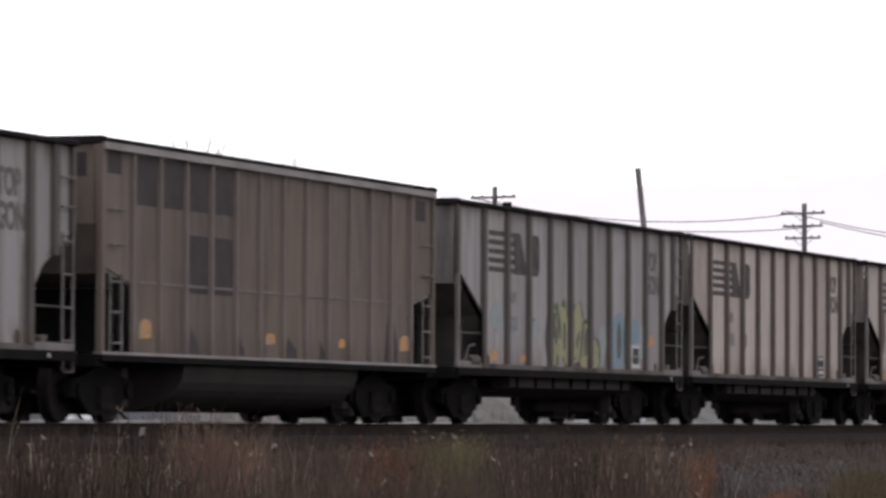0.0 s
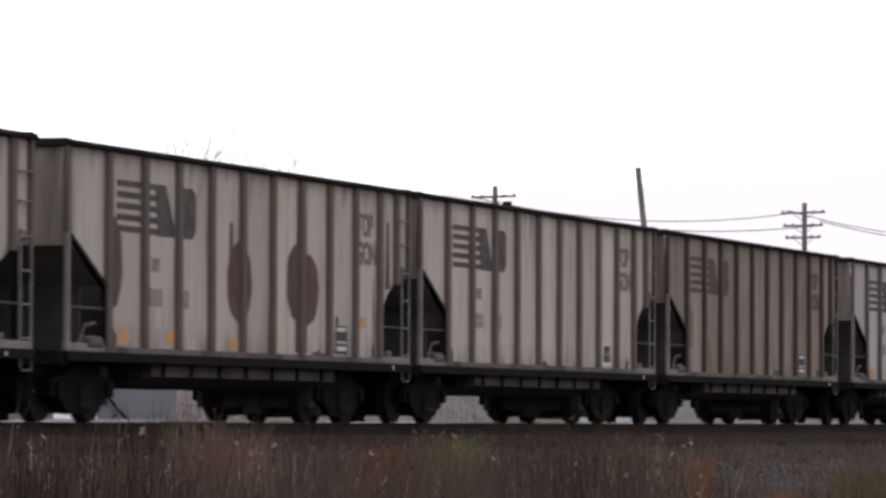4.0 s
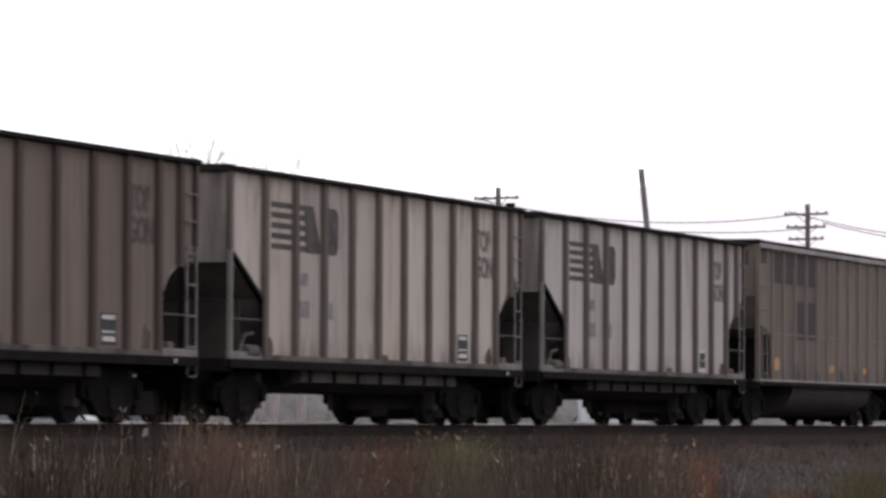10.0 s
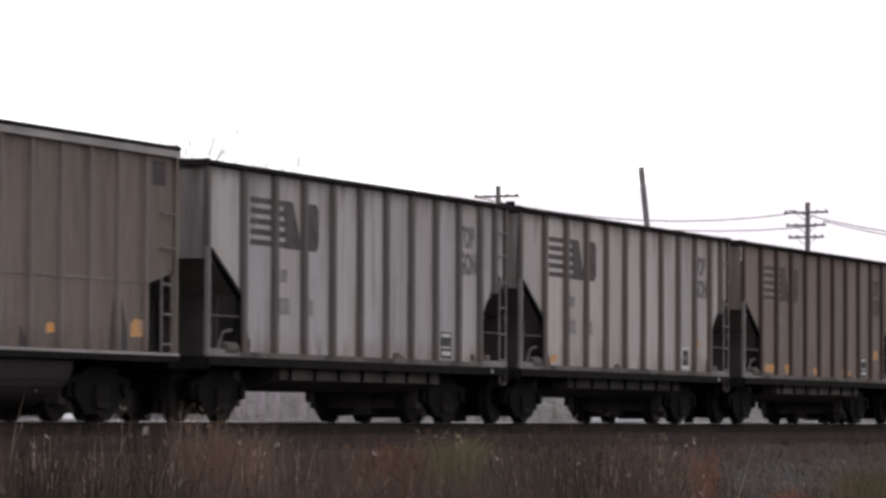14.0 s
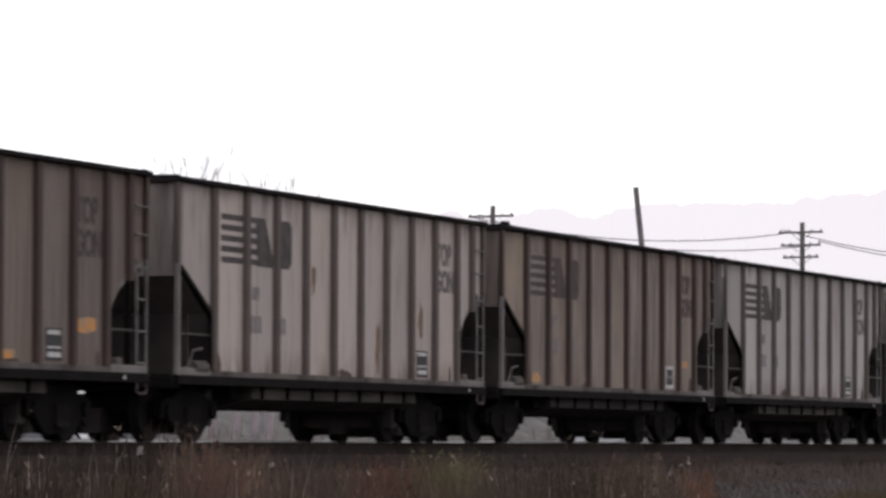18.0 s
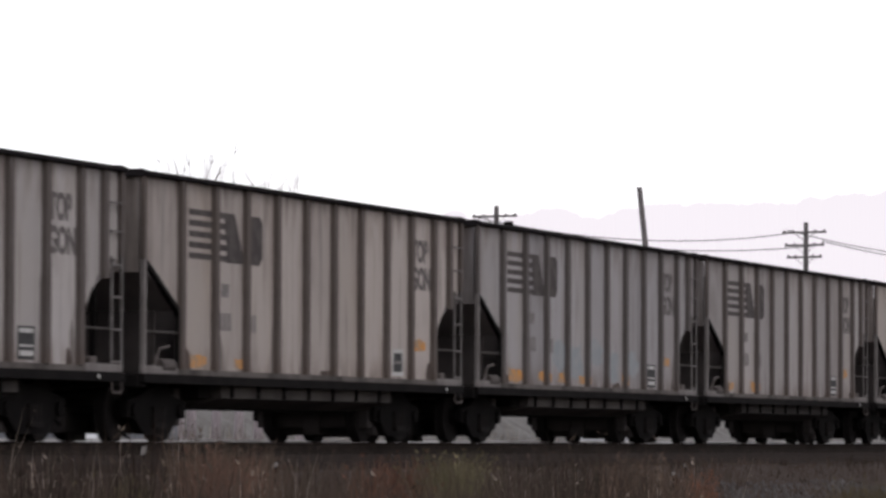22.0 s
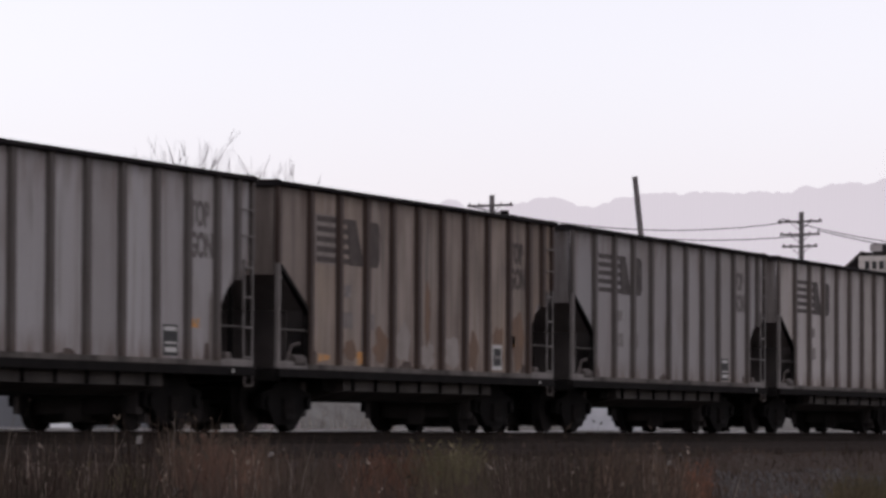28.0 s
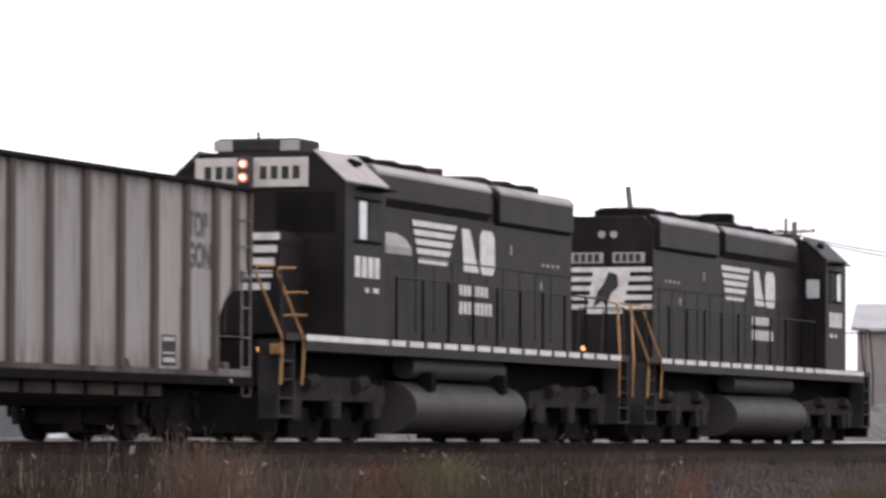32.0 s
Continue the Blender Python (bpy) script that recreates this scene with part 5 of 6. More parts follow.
def bare_tree(x, y, height, spread, limbs, seed, label="bare grey tree with thin upright twigs"):
    """A trunk, ascending limbs and a broom of fine twigs at the top."""
    rnd = random.Random(seed)
    t = tagged(new("bare_tree"), label, "tree", "bare trees behind the track")
    t.location = (x, y, 0.55)
    trunk, crown = bmesh.new(), bmesh.new()
    fork = height * 0.4
    rod(trunk, (0, 0, -0.3), (0.05, 0, fork), 0.15, 8, 0.1)

    def grow(p, way, length, r, depth):
        """A bent limb that bears shorter ones."""
        bend = Vector((rnd.uniform(-.25, .25), rnd.uniform(-.25, .25), 0.1))
        mid = p + way * length * 0.5
        tip = mid + (way + bend).normalized() * length * 0.5
        rod(crown, p, mid, r, 5, r * 0.75)
        rod(crown, mid, tip, r * 0.75, 5, r * 0.4)
        if depth:
            for k in range(rnd.randint(3, 4)):
                f = rnd.uniform(0.35, 1.0)
                q = p.lerp(mid, f * 2) if f < 0.5 else mid.lerp(tip, f * 2 - 1)
                out = (way * 0.9 + Vector((rnd.uniform(-.45, .45), rnd.uniform(-.45, .45), rnd.uniform(0.1, .5)))).normalized()
                grow(q, out, length * rnd.uniform(0.4, 0.6), r * 0.55, depth - 1)

    for k in range(limbs):
        a = rnd.uniform(0, 6.28)
        r = spread * rnd.uniform(0.3, 1.0)
        base = Vector((0.05, 0, fork * rnd.uniform(0.75, 0.98)))
        tip = Vector((r * math.cos(a), r * math.sin(a), height * rnd.uniform(0.72, 0.9)))
        grow(base, (tip - base).normalized(), (tip - base).length, 0.034, 3)
    top = max(v.co.z for v in crown.verts)
    for v in crown.verts:
        v.co.z = fork * 0.7 + (v.co.z - fork * 0.7) * (height - fork * 0.7) / (top - fork * 0.7)
    part("trunk", trunk, M_BARK, t)
    part("crown", crown, M_BARK, t)
    return t


for i, (mark, h, d, spread, limbs) in enumerate(((272, 8.2, 117, 0.3, 2), (316, 8.6, 118, 0.35, 3), (336, 8.8, 118, 0.35, 4), (380, 8.7, 122, 0.4, 4), (420, 8.3, 121, 0.35, 3), (454, 8.0, 118, 0.3, 2), (480, 8.25, 116, 0.3, 3), (528, 8.1, 120, 0.4, 4))):
    x, y = spot(18.43 - math.degrees((mark - 784) / 8074), d)
    bare_tree(x, y, h, spread, limbs, 11 + i)


def make_ridge():
    """Far wooded ridge; its mist is painted as a pale glow."""
    m, n, l, b = nodes_of("ridge_mist_glow")
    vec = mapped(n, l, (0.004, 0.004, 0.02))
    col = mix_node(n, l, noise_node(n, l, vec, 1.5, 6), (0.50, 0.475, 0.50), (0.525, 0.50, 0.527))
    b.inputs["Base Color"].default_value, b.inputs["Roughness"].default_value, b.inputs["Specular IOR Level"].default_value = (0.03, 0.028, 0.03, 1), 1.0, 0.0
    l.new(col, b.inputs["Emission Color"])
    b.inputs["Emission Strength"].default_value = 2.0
    D = 1500
    tops = [(-2200, 40), (-300, 60), (700, 66), (790, 77), (890, 75), (960, 77.5), (988, 77.5), (1050, 74.5), (1110, 78.5), (1233, 80), (1303, 79), (1385, 80), (1494, 82.5), (1568, 83.5), (1900, 92), (3600, 70)]
    verts, faces = [], []
    N = 900
    for i in range(N):
        mark = -2200 + 5800 * i / (N - 1)
        h = np.interp(mark, [a for a, _ in tops], [c for _, c in tops])
        h += 0.7 * noise.noise(Vector((mark * 0.022, 0, 0))) + 3.0 * (0.25 - abs(noise.noise(Vector((mark * 0.021, 4, 0))))) + 1.4 * (0.25 - abs(noise.noise(Vector((mark * 0.055, 7, 0))))) + 0.4 * noise.noise(Vector((mark * 0.16, 9, 0)))
        bb = 18.43 - math.degrees(math.atan((mark - 784) / 8074))
        for k, (dd, hh) in enumerate(((D - 250, 0.0), (D - 120, 0.55), (D, 1.0), (D + 200, 0.8))):
            x, y = spot(bb, dd)
            verts.append((x, y, h * hh + (0.0 if k else -2)))
    for i in range(N - 1):
        for k in range(3):
            a = i * 4 + k
            faces.append((a, a + 1, a + 5, a + 4))
    me = bpy.data.meshes.new("ridge")
    me.from_pydata(verts, [], faces)
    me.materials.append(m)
    return tagged(new("backdrop_ridge", me), "pale wooded ridge on the skyline, mist painted as glow", "hills", kind="structure")


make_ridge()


def at_mark(mark, dist, z=0.6):
    x, y = spot(18.43 - math.degrees(math.atan((mark - 784) / 8074)), dist)
    return x, y, z


def make_shed():
    """Metal shed seen under the cars, with a white door panel and two braces."""
    M_SHED = mat("blue_grey_sheet", (0.15, 0.152, 0.165), (0.12, 0.122, 0.13), 0.6, scale=0.8, stretch=(1, 1, 0.2))
    M_PANEL = mat("white_sheet", (0.82, 0.82, 0.83), (0.74, 0.74, 0.76), 0.6, scale=0.8)
    d = 105
    a, b = Vector(at_mark(-120, d)), Vector(at_mark(312, d))
    way = (b - a).to_2d().normalized()
    ang = math.degrees(math.atan2(way.y, way.x))
    w = (b - a).length
    shed = tagged(new("metal_shed"), "low dull grey metal shed with a white door panel", "shed")
    shed.matrix_basis = pose(a.x, a.y, 0.55, 0, 0, ang)
    k = w / 432.0
    part("wall", slab(0, w, 0.0, 5.0, 0, 2.6), M_SHED, shed)
    bm = bmesh.new()
    prism(bm, [(-0.25, 2.58), (2.5, 3.2), (5.25, 2.58), (5.25, 2.66), (2.5, 3.28), (-0.25, 2.66)], "x", -0.3, w + 0.3)
    part("roof", bm, M_SHED, shed)
    part("door_panel", slab(214 * k, 292 * k, -0.06, 0.002, 0.02, 2.3), M_PANEL, shed, "white door panel")
    for p0 in (214, 292):
        bm = bmesh.new()
        prism(bm, [(p0 * k, 1.75), ((p0 + 6) * k, 1.75), ((p0 + 62) * k, 0.9), ((p0 + 55) * k, 0.9)], "y", -0.16, -0.08)
        part("brace", bm, M_DARK, shed, "dark diagonal brace")
    return shed


make_shed()


def make_barrier():
    M_CONC = mat("pale_concrete", (0.36, 0.35, 0.345), (0.28, 0.27, 0.265), 0.85, scale=1.5)
    a, b = at_mark(-200, 92), at_mark(1750, 190)
    n = 30
    wall = tagged(new("concrete_barrier"), "long low barrier of pale concrete blocks beyond the track", "barrier", kind="structure")
    for i in range(n):
        p, q = Vector(a).lerp(Vector(b), i / n), Vector(a).lerp(Vector(b), (i + 0.985) / n)
        v = (q - p)
        bm = bmesh.new()
        prism(bm, [(-0.3, 0), (0.3, 0), (0.28, 0.2), (0.12, 0.5), (0.1, 0.98), (-0.1, 0.98), (-0.12, 0.5), (-0.28, 0.2)], "x", 0, v.length)
        ob = part("block", bm, M_CONC, wall)
        ob.matrix_basis = pose(p.x, p.y, 0.58, 0, 0, math.degrees(math.atan2(v.y, v.x)))


make_barrier()


def make_van():
    M_VAN = mat("white_van", (0.48, 0.48, 0.5), (0.4, 0.4, 0.42), 0.4, scale=2, bump=0)
    x, y, z = at_mark(1020, 152)
    van = tagged(new("white_van"), "dull white box van parked beyond the track", "van")
    van.matrix_basis = pose(x, y, 0.6, 0, 0, 18.4 - 90)
    bm = bmesh.new()
    prism(bm, [(0, 0.4), (0, 2.3), (1.3, 2.3), (1.75, 1.35), (2.3, 1.2), (2.3, 0.4)], "y", 0, 1.9, 0.06)
    part("body", bm, M_VAN, van)
    for x_ in (0.4, 1.9):
        for y_ in (0.0, 1.7):
            part("wheel", build(rod, (x_, y_, 0.33), (x_, y_ + 0.2, 0.33), 0.33, 16), M_DARK, van)
    part("windshield", build(prism, [(1.32, 2.2), (1.34, 2.24), (1.76, 1.40), (1.72, 1.38)], "y", 0.15, 1.75), M_DARK, van)


make_van()


def make_berm():
    """Low bank of pale dead grass beyond the track."""
    prof = [(44.5, 0.3), (46.5, 1.5), (48.5, 2.7), (50.5, 3.2), (53, 3.1), (56, 0.3)]
    verts, faces = [], []
    xs = [60 + i * 1.5 for i in range(140)]
    for x in xs:
        for k, (y, z) in enumerate(prof):
            dz = 0.45 * noise.noise(Vector((x * 0.3, y * 0.4, 2))) + 0.2 * noise.noise(Vector((x * 1.3, y, 5)))
            verts.append((x, y + 0.3 * noise.noise(Vector((x * 0.4, y, 9))), z + (dz if 0 < k < 5 else 0)))
    for i in range(len(xs) - 1):
        for k in range(5):
            a = i * 6 + k
            faces.append((a, a + 6, a + 7, a + 1))
    me = bpy.data.meshes.new("grass_bank")
    me.from_pydata(verts, [], faces)
    me.materials.append(mat("pale_dead_grass", (0.125, 0.118, 0.112), (0.072, 0.066, 0.06), 0.95, scale=0.9, fine=9, bump=0.6))
    tagged(new("grass_bank", me), "low bank of pale dead grass beyond the track", "bank", kind="structure")


make_berm()


def far_building():
    M_WALL = mat("grey_block_wall", (0.23, 0.205, 0.19), (0.18, 0.16, 0.15), 0.8, scale=0.6)
    x, y, z = at_mark(1535, 300)
    b = tagged(new("warehouse"), "far pale grey warehouse with a low roof", "warehouse")
    b.matrix_basis = pose(x, y, 0.6, 0, 0, 18.4 - 98)
    part("wall", slab(0, 30, 0, 14, 0, 8.2), M_WALL, b)
    bm = bmesh.new()
    prism(bm, [(-0.5, 8.2), (7, 10.0), (14.5, 8.2), (14.5, 8.4), (7, 10.2), (-0.5, 8.4)], "x", -0.4, 30.4)
    part("roof", bm, mat("pale_roof", (0.36, 0.345, 0.345), (0.3, 0.288, 0.29), 0.7, scale=0.5), b)
    for k in range(5):
        w = part("window", slab(2 + k * 5.5, 4.2 + k * 5.5, -0.06, 0.01, 4.6, 6.2), M_LOCO_FRAME, b)
        part("window_sill", slab(1.9 + k * 5.5, 4.3 + k * 5.5, -0.14, 0.0, 4.48, 4.6), M_SILL, w)


far_building()

# ---- weeds and brush (uncountable) ----


def stalks(name, label, n, area, height, width, colours, seed, leaf=0.5):
    """Dry stalks with side leaves; area gives a random place."""
    rnd = random.Random(seed)
    verts, faces = [], []
    for _ in range(n):
        x, y, g = area(rnd)
        h = rnd.uniform(*height) * (0.78 + 0.75 * noise.noise(Vector((x * 0.22, y * 0.3, seed))) if n > 2000 else 1.0)
        lx, ly = rnd.gauss(0, 0.14) * h, rnd.gauss(0, 0.14) * h
        a = rnd.uniform(-1.25, 1.25) + math.radians(18.4 - 90)
        wx, wy = math.cos(a) * width * 0.5, math.sin(a) * width * 0.5
        i = len(verts)
        verts += [(x - wx, y - wy, g), (x + wx, y + wy, g), (x + lx * .4 + wx * .8, y + ly * .4 + wy * .8, g + h * .55),
                  (x + lx * .4 - wx * .8, y + ly * .4 - wy * .8, g + h * .55), (x + lx, y + ly, g + h)]
        faces += [(i, i + 1, i + 2, i + 3), (i + 3, i + 2, i + 4)]
        for _ in range(int(leaf * 8)):
            t = rnd.uniform(0.3, 1.0)
            cx, cy, cz = x + lx * t, y + ly * t, g + h * t
            s = rnd.uniform(0.03, 0.07)
            b_ = rnd.uniform(0, 6.28)
            ex, ey = math.cos(b_) * s, math.sin(b_) * s
            j = len(verts)
            verts += [(cx, cy, cz), (cx + ex, cy + ey, cz + s * rnd.uniform(0.2, 1.2)), (cx + ex * .6 - ey * .3, cy + ey * .6 + ex * .3, cz + s * 0.1)]
            p, q, o = (Vector(v) for v in verts[j:])
            faces.append((j, j + 1, j + 2) if (q - p).cross(o - p).dot(Vector((0.95, 0.32, 0.0))) < 0 else (j, j + 2, j + 1))
    me = bpy.data.meshes.new(name)
    me.from_pydata(verts, [], faces)
    me.normals_split_custom_set_from_vertices([(-0.47, -0.16, 0.87)] * len(verts))      # the soft shading of a thick stand
    m, nn, l, b = nodes_of(name + "_straw")
    g = nn.new("ShaderNodeNewGeometry")
    r = nn.new("ShaderNodeValToRGB")
    els = r.color_ramp.elements
    while len(els) < len(colours):
        els.new(0.5)
    for k, c in enumerate(colours):
        els[k].position, els[k].color = k / (len(colours) - 1), (*c, 1)
    l.new(g.outputs["Random Per Island"], r.inputs[0])
    patch = nn.new("ShaderNodeMapRange")
    patch.inputs[1].default_value, patch.inputs[2].default_value, patch.inputs[3].default_value, patch.inputs[4].default_value = 0.33, 0.67, 0.35, 1.6
    l.new(noise_node(nn, l, g.outputs["Position"], 0.55, 3), patch.inputs[0])
    l.new(mix_node(nn, l, 1.0, r.outputs[0], patch.outputs[0], "MULTIPLY"), b.inputs["Base Color"])
    b.inputs["Roughness"].default_value, b.inputs["Specular IOR Level"].default_value = 0.9, 0.05
    me.materials.append(m)
    return tagged(new(name, me), label, "weeds", kind="stuff")


def ground_at(y):
    return float(np.interp(y, [0, 8, 14, 18, 20.2, 21.6, 23.0, 24.2], [0, 0, 0.02, 0.08, 0.22, 0.55, 1.02, 1.1]))


def near_strip(m0, m1, d0, d1, top=22.2):
    def pick(rnd):
        while True:
            mark = rnd.uniform(m0, m1) + rnd.gauss(0, 0.12 * min(m1 - m0, 350))
            d = rnd.uniform(d0, d1)
            x, y = spot(18.43 - math.degrees(math.atan((mark - 784) / 8074)), d)
            if y < top:
                return x, y, ground_at(y) - 0.03
    return pick


STRAW = [(0.0339, 0.0239, 0.0196), (0.0409, 0.0296, 0.0239), (0.0365, 0.0244, 0.0196), (0.0478, 0.0365, 0.0287), (0.0374, 0.0322, 0.0231)]
stalks("dry_weeds", "tall dry brown weeds along the foot of the bank", 9000, near_strip(-60, 1200, 30, 62), (0.85, 1.4), 0.02, STRAW, 1, 0.13)
stalks("dry_grass", "short dry brown grass on the bank", 13000, near_strip(-60, 1200, 34, 90), (0.3, 0.75), 0.022, STRAW, 2, 0.0)
stalks("red_stalks", "reddish dead weed stalks", 520, near_strip(345, 440, 46, 52), (0.85, 1.45), 0.02, [(0.0859, 0.0476, 0.0348), (0.0714, 0.0425, 0.0323), (0.1011, 0.0595, 0.0425)], 3, 0.5)
stalks("red_stalks", "reddish dead weed stalks", 420, near_strip(650, 740, 46, 51), (0.85, 1.4), 0.02, [(0.0833, 0.0416, 0.0289), (0.0654, 0.0357, 0.0238)], 13, 0.6)
stalks("yellow_bush", "olive-yellow clump of weeds", 900, near_strip(775, 832, 44, 52), (0.8, 1.45), 0.02, [(0.075, 0.062, 0.034), (0.057, 0.052, 0.030), (0.088, 0.070, 0.042)], 4, 0.5)
stalks("brown_clump", "dark brown clump of dead weeds", 900, near_strip(1040, 1200, 46, 60), (0.7, 1.4), 0.02, [(0.053, 0.036, 0.028), (0.086, 0.060, 0.043), (0.064, 0.043, 0.032)], 5, 0.3)
stalks("straw_heads", "pale seed heads of dead weeds", 160, near_strip(-40, 1300, 40, 58), (1.0, 1.45), 0.012, [(0.156, 0.124, 0.098), (0.208, 0.169, 0.143)], 7, 0.3)

stalks("bank_grass", "low brown dead grass up the bank", 8000, near_strip(-60, 1640, 60, 115, 23.6), (0.1, 0.34), 0.026, STRAW, 8, 0.0)
stalks("sparse_grass", "sparse brown grass between stones", 2600, near_strip(1180, 1640, 44, 66), (0.3, 0.8), 0.022, STRAW, 18, 0.0)
stalks("tawny_tufts", "tawny dead weed tufts", 900, near_strip(325, 480, 48, 58), (0.7, 1.4), 0.024, [(0.0723, 0.0527, 0.0391), (0.0587, 0.0416, 0.0314), (0.0850, 0.0638, 0.0467)], 9, 0.25)
stalks("olive_tufts", "olive-brown weed tufts", 500, near_strip(205, 250, 42, 47), (0.85, 1.15), 0.02, [(0.06, 0.05, 0.028), (0.075, 0.06, 0.034)], 10, 0.3)
stalks("rusty_tufts", "rust-brown weed stalks among stones", 300, near_strip(1225, 1245, 52, 62), (0.6, 1.2), 0.02, [(0.125, 0.056, 0.035), (0.094, 0.050, 0.033)], 11, 0.4)
stalks("rusty_tufts", "rust-brown weed stalks among stones", 260, near_strip(1375, 1420, 52, 60), (0.4, 0.75), 0.02, [(0.125, 0.056, 0.035), (0.094, 0.050, 0.033)], 12, 0.4)
stalks("green_tufts", "dull green weed tufts", 900, near_strip(1480, 1600, 50, 75), (0.5, 1.0), 0.02, [(0.05, 0.043, 0.024), (0.06, 0.043, 0.027), (0.042, 0.04, 0.023)], 14, 0.3)


def make_gravel():
    """Loose grey stones on the bank."""
    rnd = random.Random(31)
    verts, faces = [], []
    pick = near_strip(1080, 1600, 50, 108)
    n = 0
    while n < 6500:
        x, y, g = pick(rnd)
        if y < 17.5 or noise.noise(Vector((x * 0.12, y * 0.5, 7))) < rnd.uniform(-0.35, 0.1):
            continue
        n += 1
        r = rnd.uniform(0.03, 0.1)
        i = len(verts)
        pts = [(-1, -0.6), (0.2, -1), (1, -0.3), (0.7, 0.8), (-0.6, 0.9)]
        verts += [(x + r * a * rnd.uniform(.7, 1.2), y + r * b_ * rnd.uniform(.7, 1.2), g) for a, b_ in pts]
        verts.append((x, y, g + r * rnd.uniform(0.7, 1.3)))
        faces += [(i + k, i + (k + 1) % 5, i + 5) for k in range(5)]
    me = bpy.data.meshes.new("gravel")
    me.from_pydata(verts, [], faces)
    m, nn, l, b = nodes_of("grey_stones")
    g = nn.new("ShaderNodeNewGeometry")
    l.new(mix_node(nn, l, g.outputs["Random Per Island"], (0.05, 0.0445, 0.0425), (0.07, 0.063, 0.06)), b.inputs["Base Color"])
    b.inputs["Roughness"].default_value, b.inputs["Specular IOR Level"].default_value = 0.9, 0.1
    me.materials.append(m)
    tagged(new("gravel", me), "loose grey stones spilled down the bank", "gravel", kind="stuff")


make_gravel()


def scrap(mark, drop, d, size, tall, name, label, category):
    x, y, _ = at_mark(mark, d)
    z = 1.52 - (drop - 748) / 8074 * d
    bm = bmesh.new()
    prism(bm, [(-0.5 * size, 0), (0.5 * size, 0.02), (0.42 * size, tall), (-0.3 * size, tall * 0.9)], "y", -0.03, 0.03)
    ob = new(name, mesh_of(bm, name, mat("weathered_pale_plastic", (0.2, 0.185, 0.175), (0.13, 0.12, 0.115), 0.7, scale=9)))
    ob.matrix_basis = pose(x, y, z, 0, 0, 18.4 - 90)
    part("stem", slab(-0.01, 0.01, -0.01, 0.01, min(ground_at(y) - z, -0.02) - 0.05, 0.02), M_DARK, ob)
    tagged(ob, label, category, "pale markers on the bank")


for mark, drop, d in ((252, 774, 63), (690, 777, 75), (485, 796, 55), (318, 862, 47), (1210, 792, 85), (735, 858, 48), (1190, 808, 70)):
    scrap(mark, drop, d, 0.07 if mark != 252 else 0.09, 0.07 if mark != 252 else 0.13, "marker_stake", "small pale plastic marker on a thin stake", "stake")


def far_strip(m0, m1, d0, d1):
    def pick(rnd):
        x, y, z = at_mark(rnd.uniform(m0, m1), rnd.uniform(d0, d1))
        return x, y, 0.55
    return pick


stalks("pale_brush", "pale leafless brush beyond the track", 450, far_strip(300, 1000, 100, 112), (0.9, 1.7), 0.025, [(0.17, 0.15, 0.13), (0.09, 0.077, 0.066), (0.23, 0.205, 0.18)], 6, 0.5)

# ---- exhaust smoke: thin lumps over the leading stack ----


def smoke(name, colour, dense):
    """Soot that thins out towards the rim of each lump."""
    m, n, l, b = nodes_of(name)
    b.inputs["Base Color"].default_value, b.inputs["Roughness"].default_value = (*colour, 1), 1.0
    b.inputs["Specular IOR Level"].default_value = 0.0
    at = mapped(n, l, (0.0, 2.0, 2.0), (0.0, -1.0, -1.0), "Generated")
    length = n.new("ShaderNodeVectorMath")
    length.operation = "LENGTH"
    l.new(at, length.inputs[0])
    fall = n.new("ShaderNodeMapRange")
    fall.interpolation_type = "SMOOTHSTEP"
    fall.inputs[1].default_value, fall.inputs[2].default_value, fall.inputs[3].default_value, fall.inputs[4].default_value = 1.0, 0.25, 0.0, dense
    l.new(length.outputs["Value"], fall.inputs[0])
    wisps = ramp_node(n, l, noise_node(n, l, mapped(n, l, (0.0, 1.0, 1.0)), 0.55, 5, 0.6), 0.1, 0.62)
    thin = n.new("ShaderNodeMath")
    thin.operation = "MULTIPLY"
    l.new(fall.outputs[0], thin.inputs[0])
    l.new(wisps, thin.inputs[1])
    l.new(thin.outputs[0], b.inputs["Alpha"])
    return m


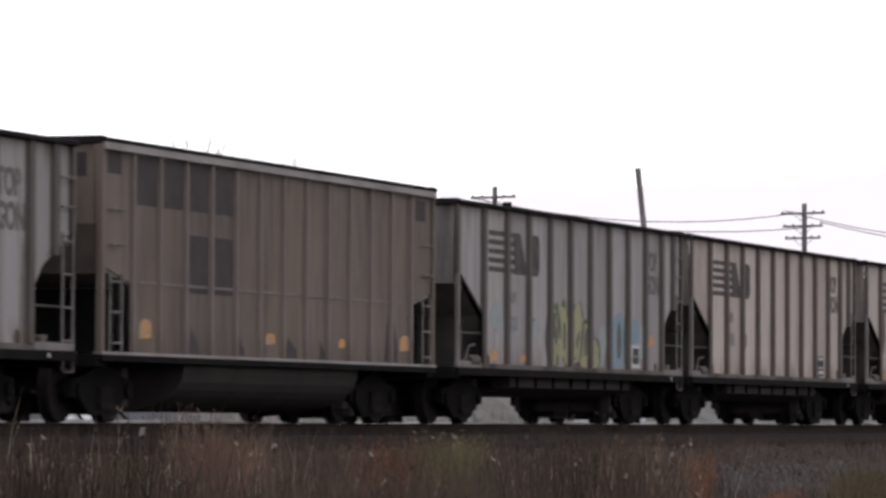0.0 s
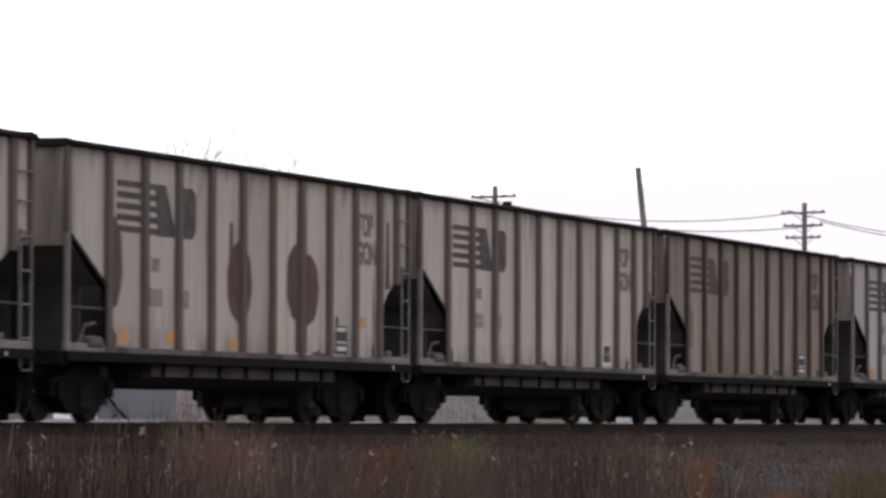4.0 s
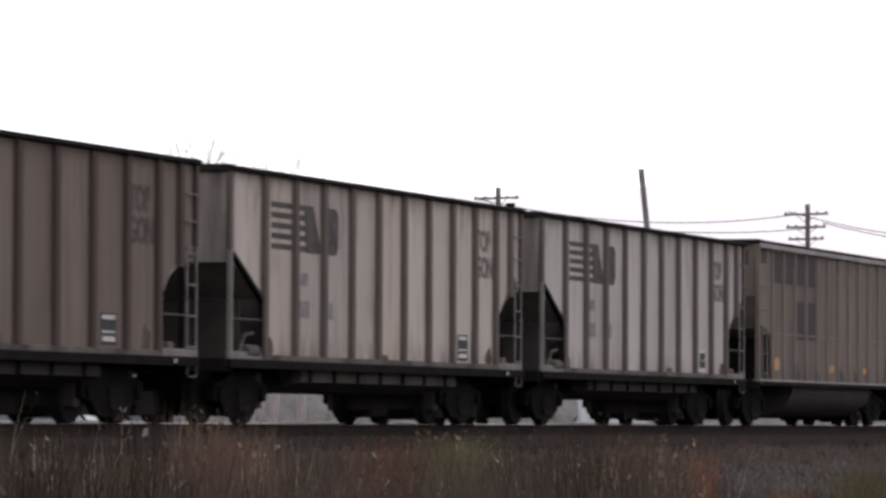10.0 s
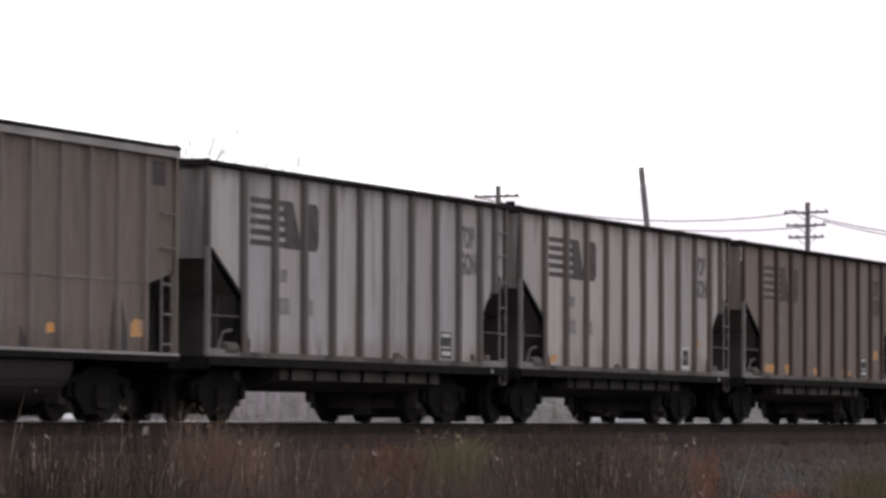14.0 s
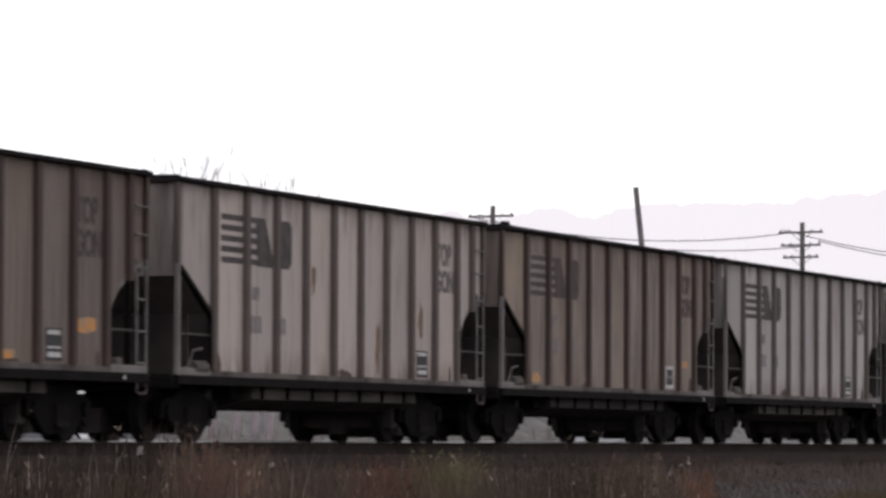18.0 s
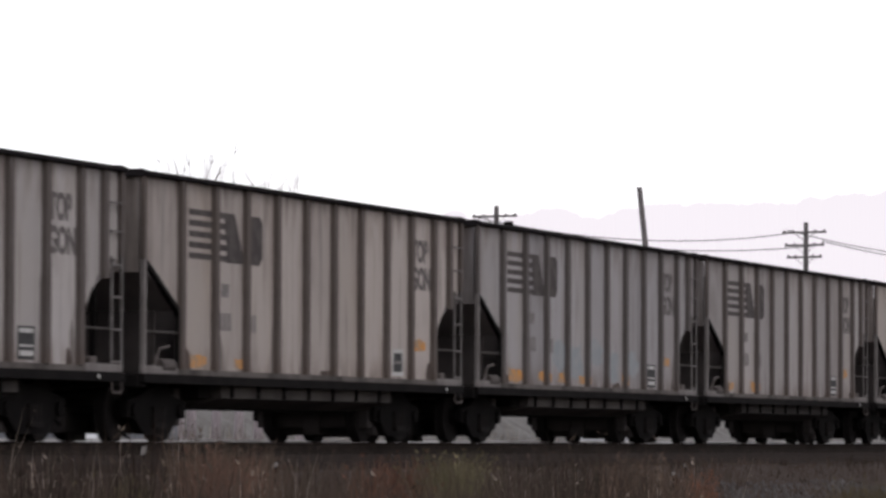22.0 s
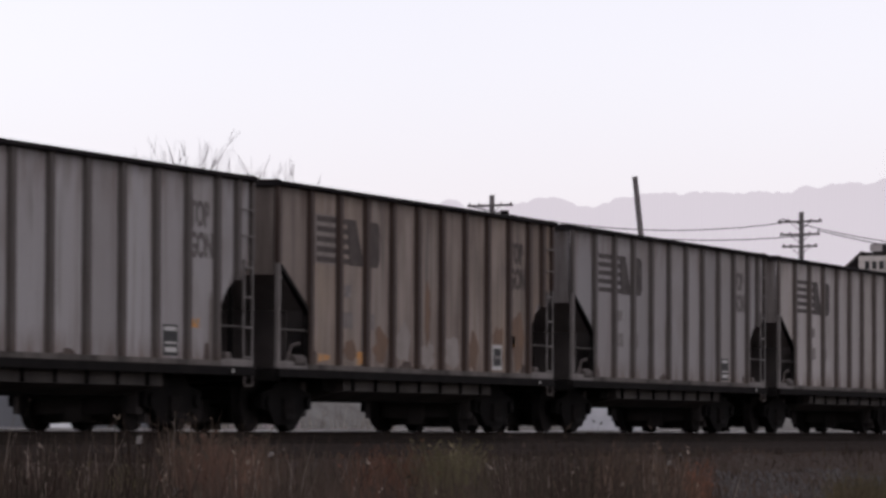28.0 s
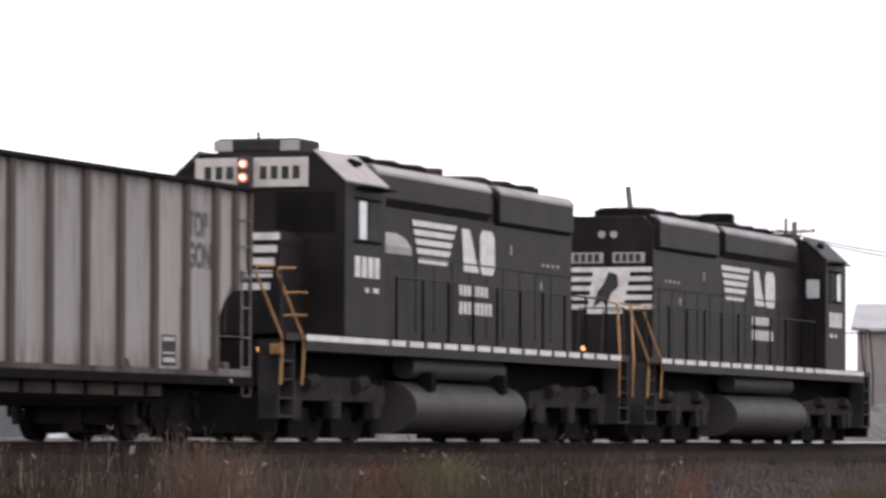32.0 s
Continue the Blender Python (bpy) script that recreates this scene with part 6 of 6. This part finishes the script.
M_SMOKE, M_HAZE = smoke("tan_soot", (0.84, 0.66, 0.54), 0.2), smoke("thin_tan_soot", (0.86, 0.68, 0.56), 0.1)
SMOKE = tagged(new("exhaust_smoke"), "thin tan exhaust smoke hanging over the locomotive stack", "smoke")
SMOKE.location = (LOCO_X + 12.3, TRACK_Y, RAIL_Z + 4.9)
PUFFS = []
for m0, h0, rx, ry, rz, m in ((-0.9, 1.65, 1.9, 2.4, 2.2, M_SMOKE), (0.9, 2.2, 1.9, 2.5, 2.5, M_SMOKE), (13.5, 4.6, 2.6, 4.2, 3.8, M_HAZE), (25.0, 4.6, 2.6, 4.6, 4.2, M_HAZE)):
    bm = bmesh.new()
    bmesh.ops.create_icosphere(bm, subdivisions=4, radius=1.0)
    for v in bm.verts:
        k = 1 + 0.07 * noise.noise(v.co * 1.7 + Vector((m0, h0, 0)))
        v.co = Vector((v.co.x * rx, v.co.y * ry, v.co.z * rz)) * k
    p = part("puff", bm, m, SMOKE, smooth=True)
    PUFFS.append((p, m0, h0))

# ---- what moves ----


def share_keys(source, others):
    for o in others:
        o.rotation_mode = "QUATERNION"
        data = o.animation_data_create()
        data.action = source.animation_data.action
        data.action_slot = source.animation_data.action_slot


def rolled(t):
    return float(np.interp(t, [a for a, _ in TRAVEL], [b for _, b in TRAVEL]))


def motions():
    for car in TRAIN:
        home = car.matrix_basis.copy()
        walk(car, [(t, Matrix.Translation((-s, 0, 0)) @ home) for t, s in TRAVEL])
    home = SMOKE.matrix_basis.copy()
    walk(SMOKE, [(t, Matrix.Translation((-s, 0, 0)) @ home) for t, s in TRAVEL])
    for p, m0, h0 in PUFFS:  # the smoke sinks a little behind the stack
        walk(p, [(t, pose(m0, 0, h0 + 0.25 * (30 - t) * (m0 < 5) if t > 28 else h0 + 0.5, 0, 0, 17 + 4 * (t - 30))) for t in (0, 28, 29, 30, 31, 32)])
    for wheels, radius in ((WHEELS, 0.457), (LOCO_WHEELS[:6], 0.51), (LOCO_WHEELS[6:], -0.51)):
        rows = []
        for k in range(32 * 30 + 1):
            t = k / 30
            rows.append((t, Matrix.Rotation(-rolled(t) / radius, 4, "Y")))
        walk(wheels[0], rows)
        share_keys(wheels[0], wheels[1:])


motions()
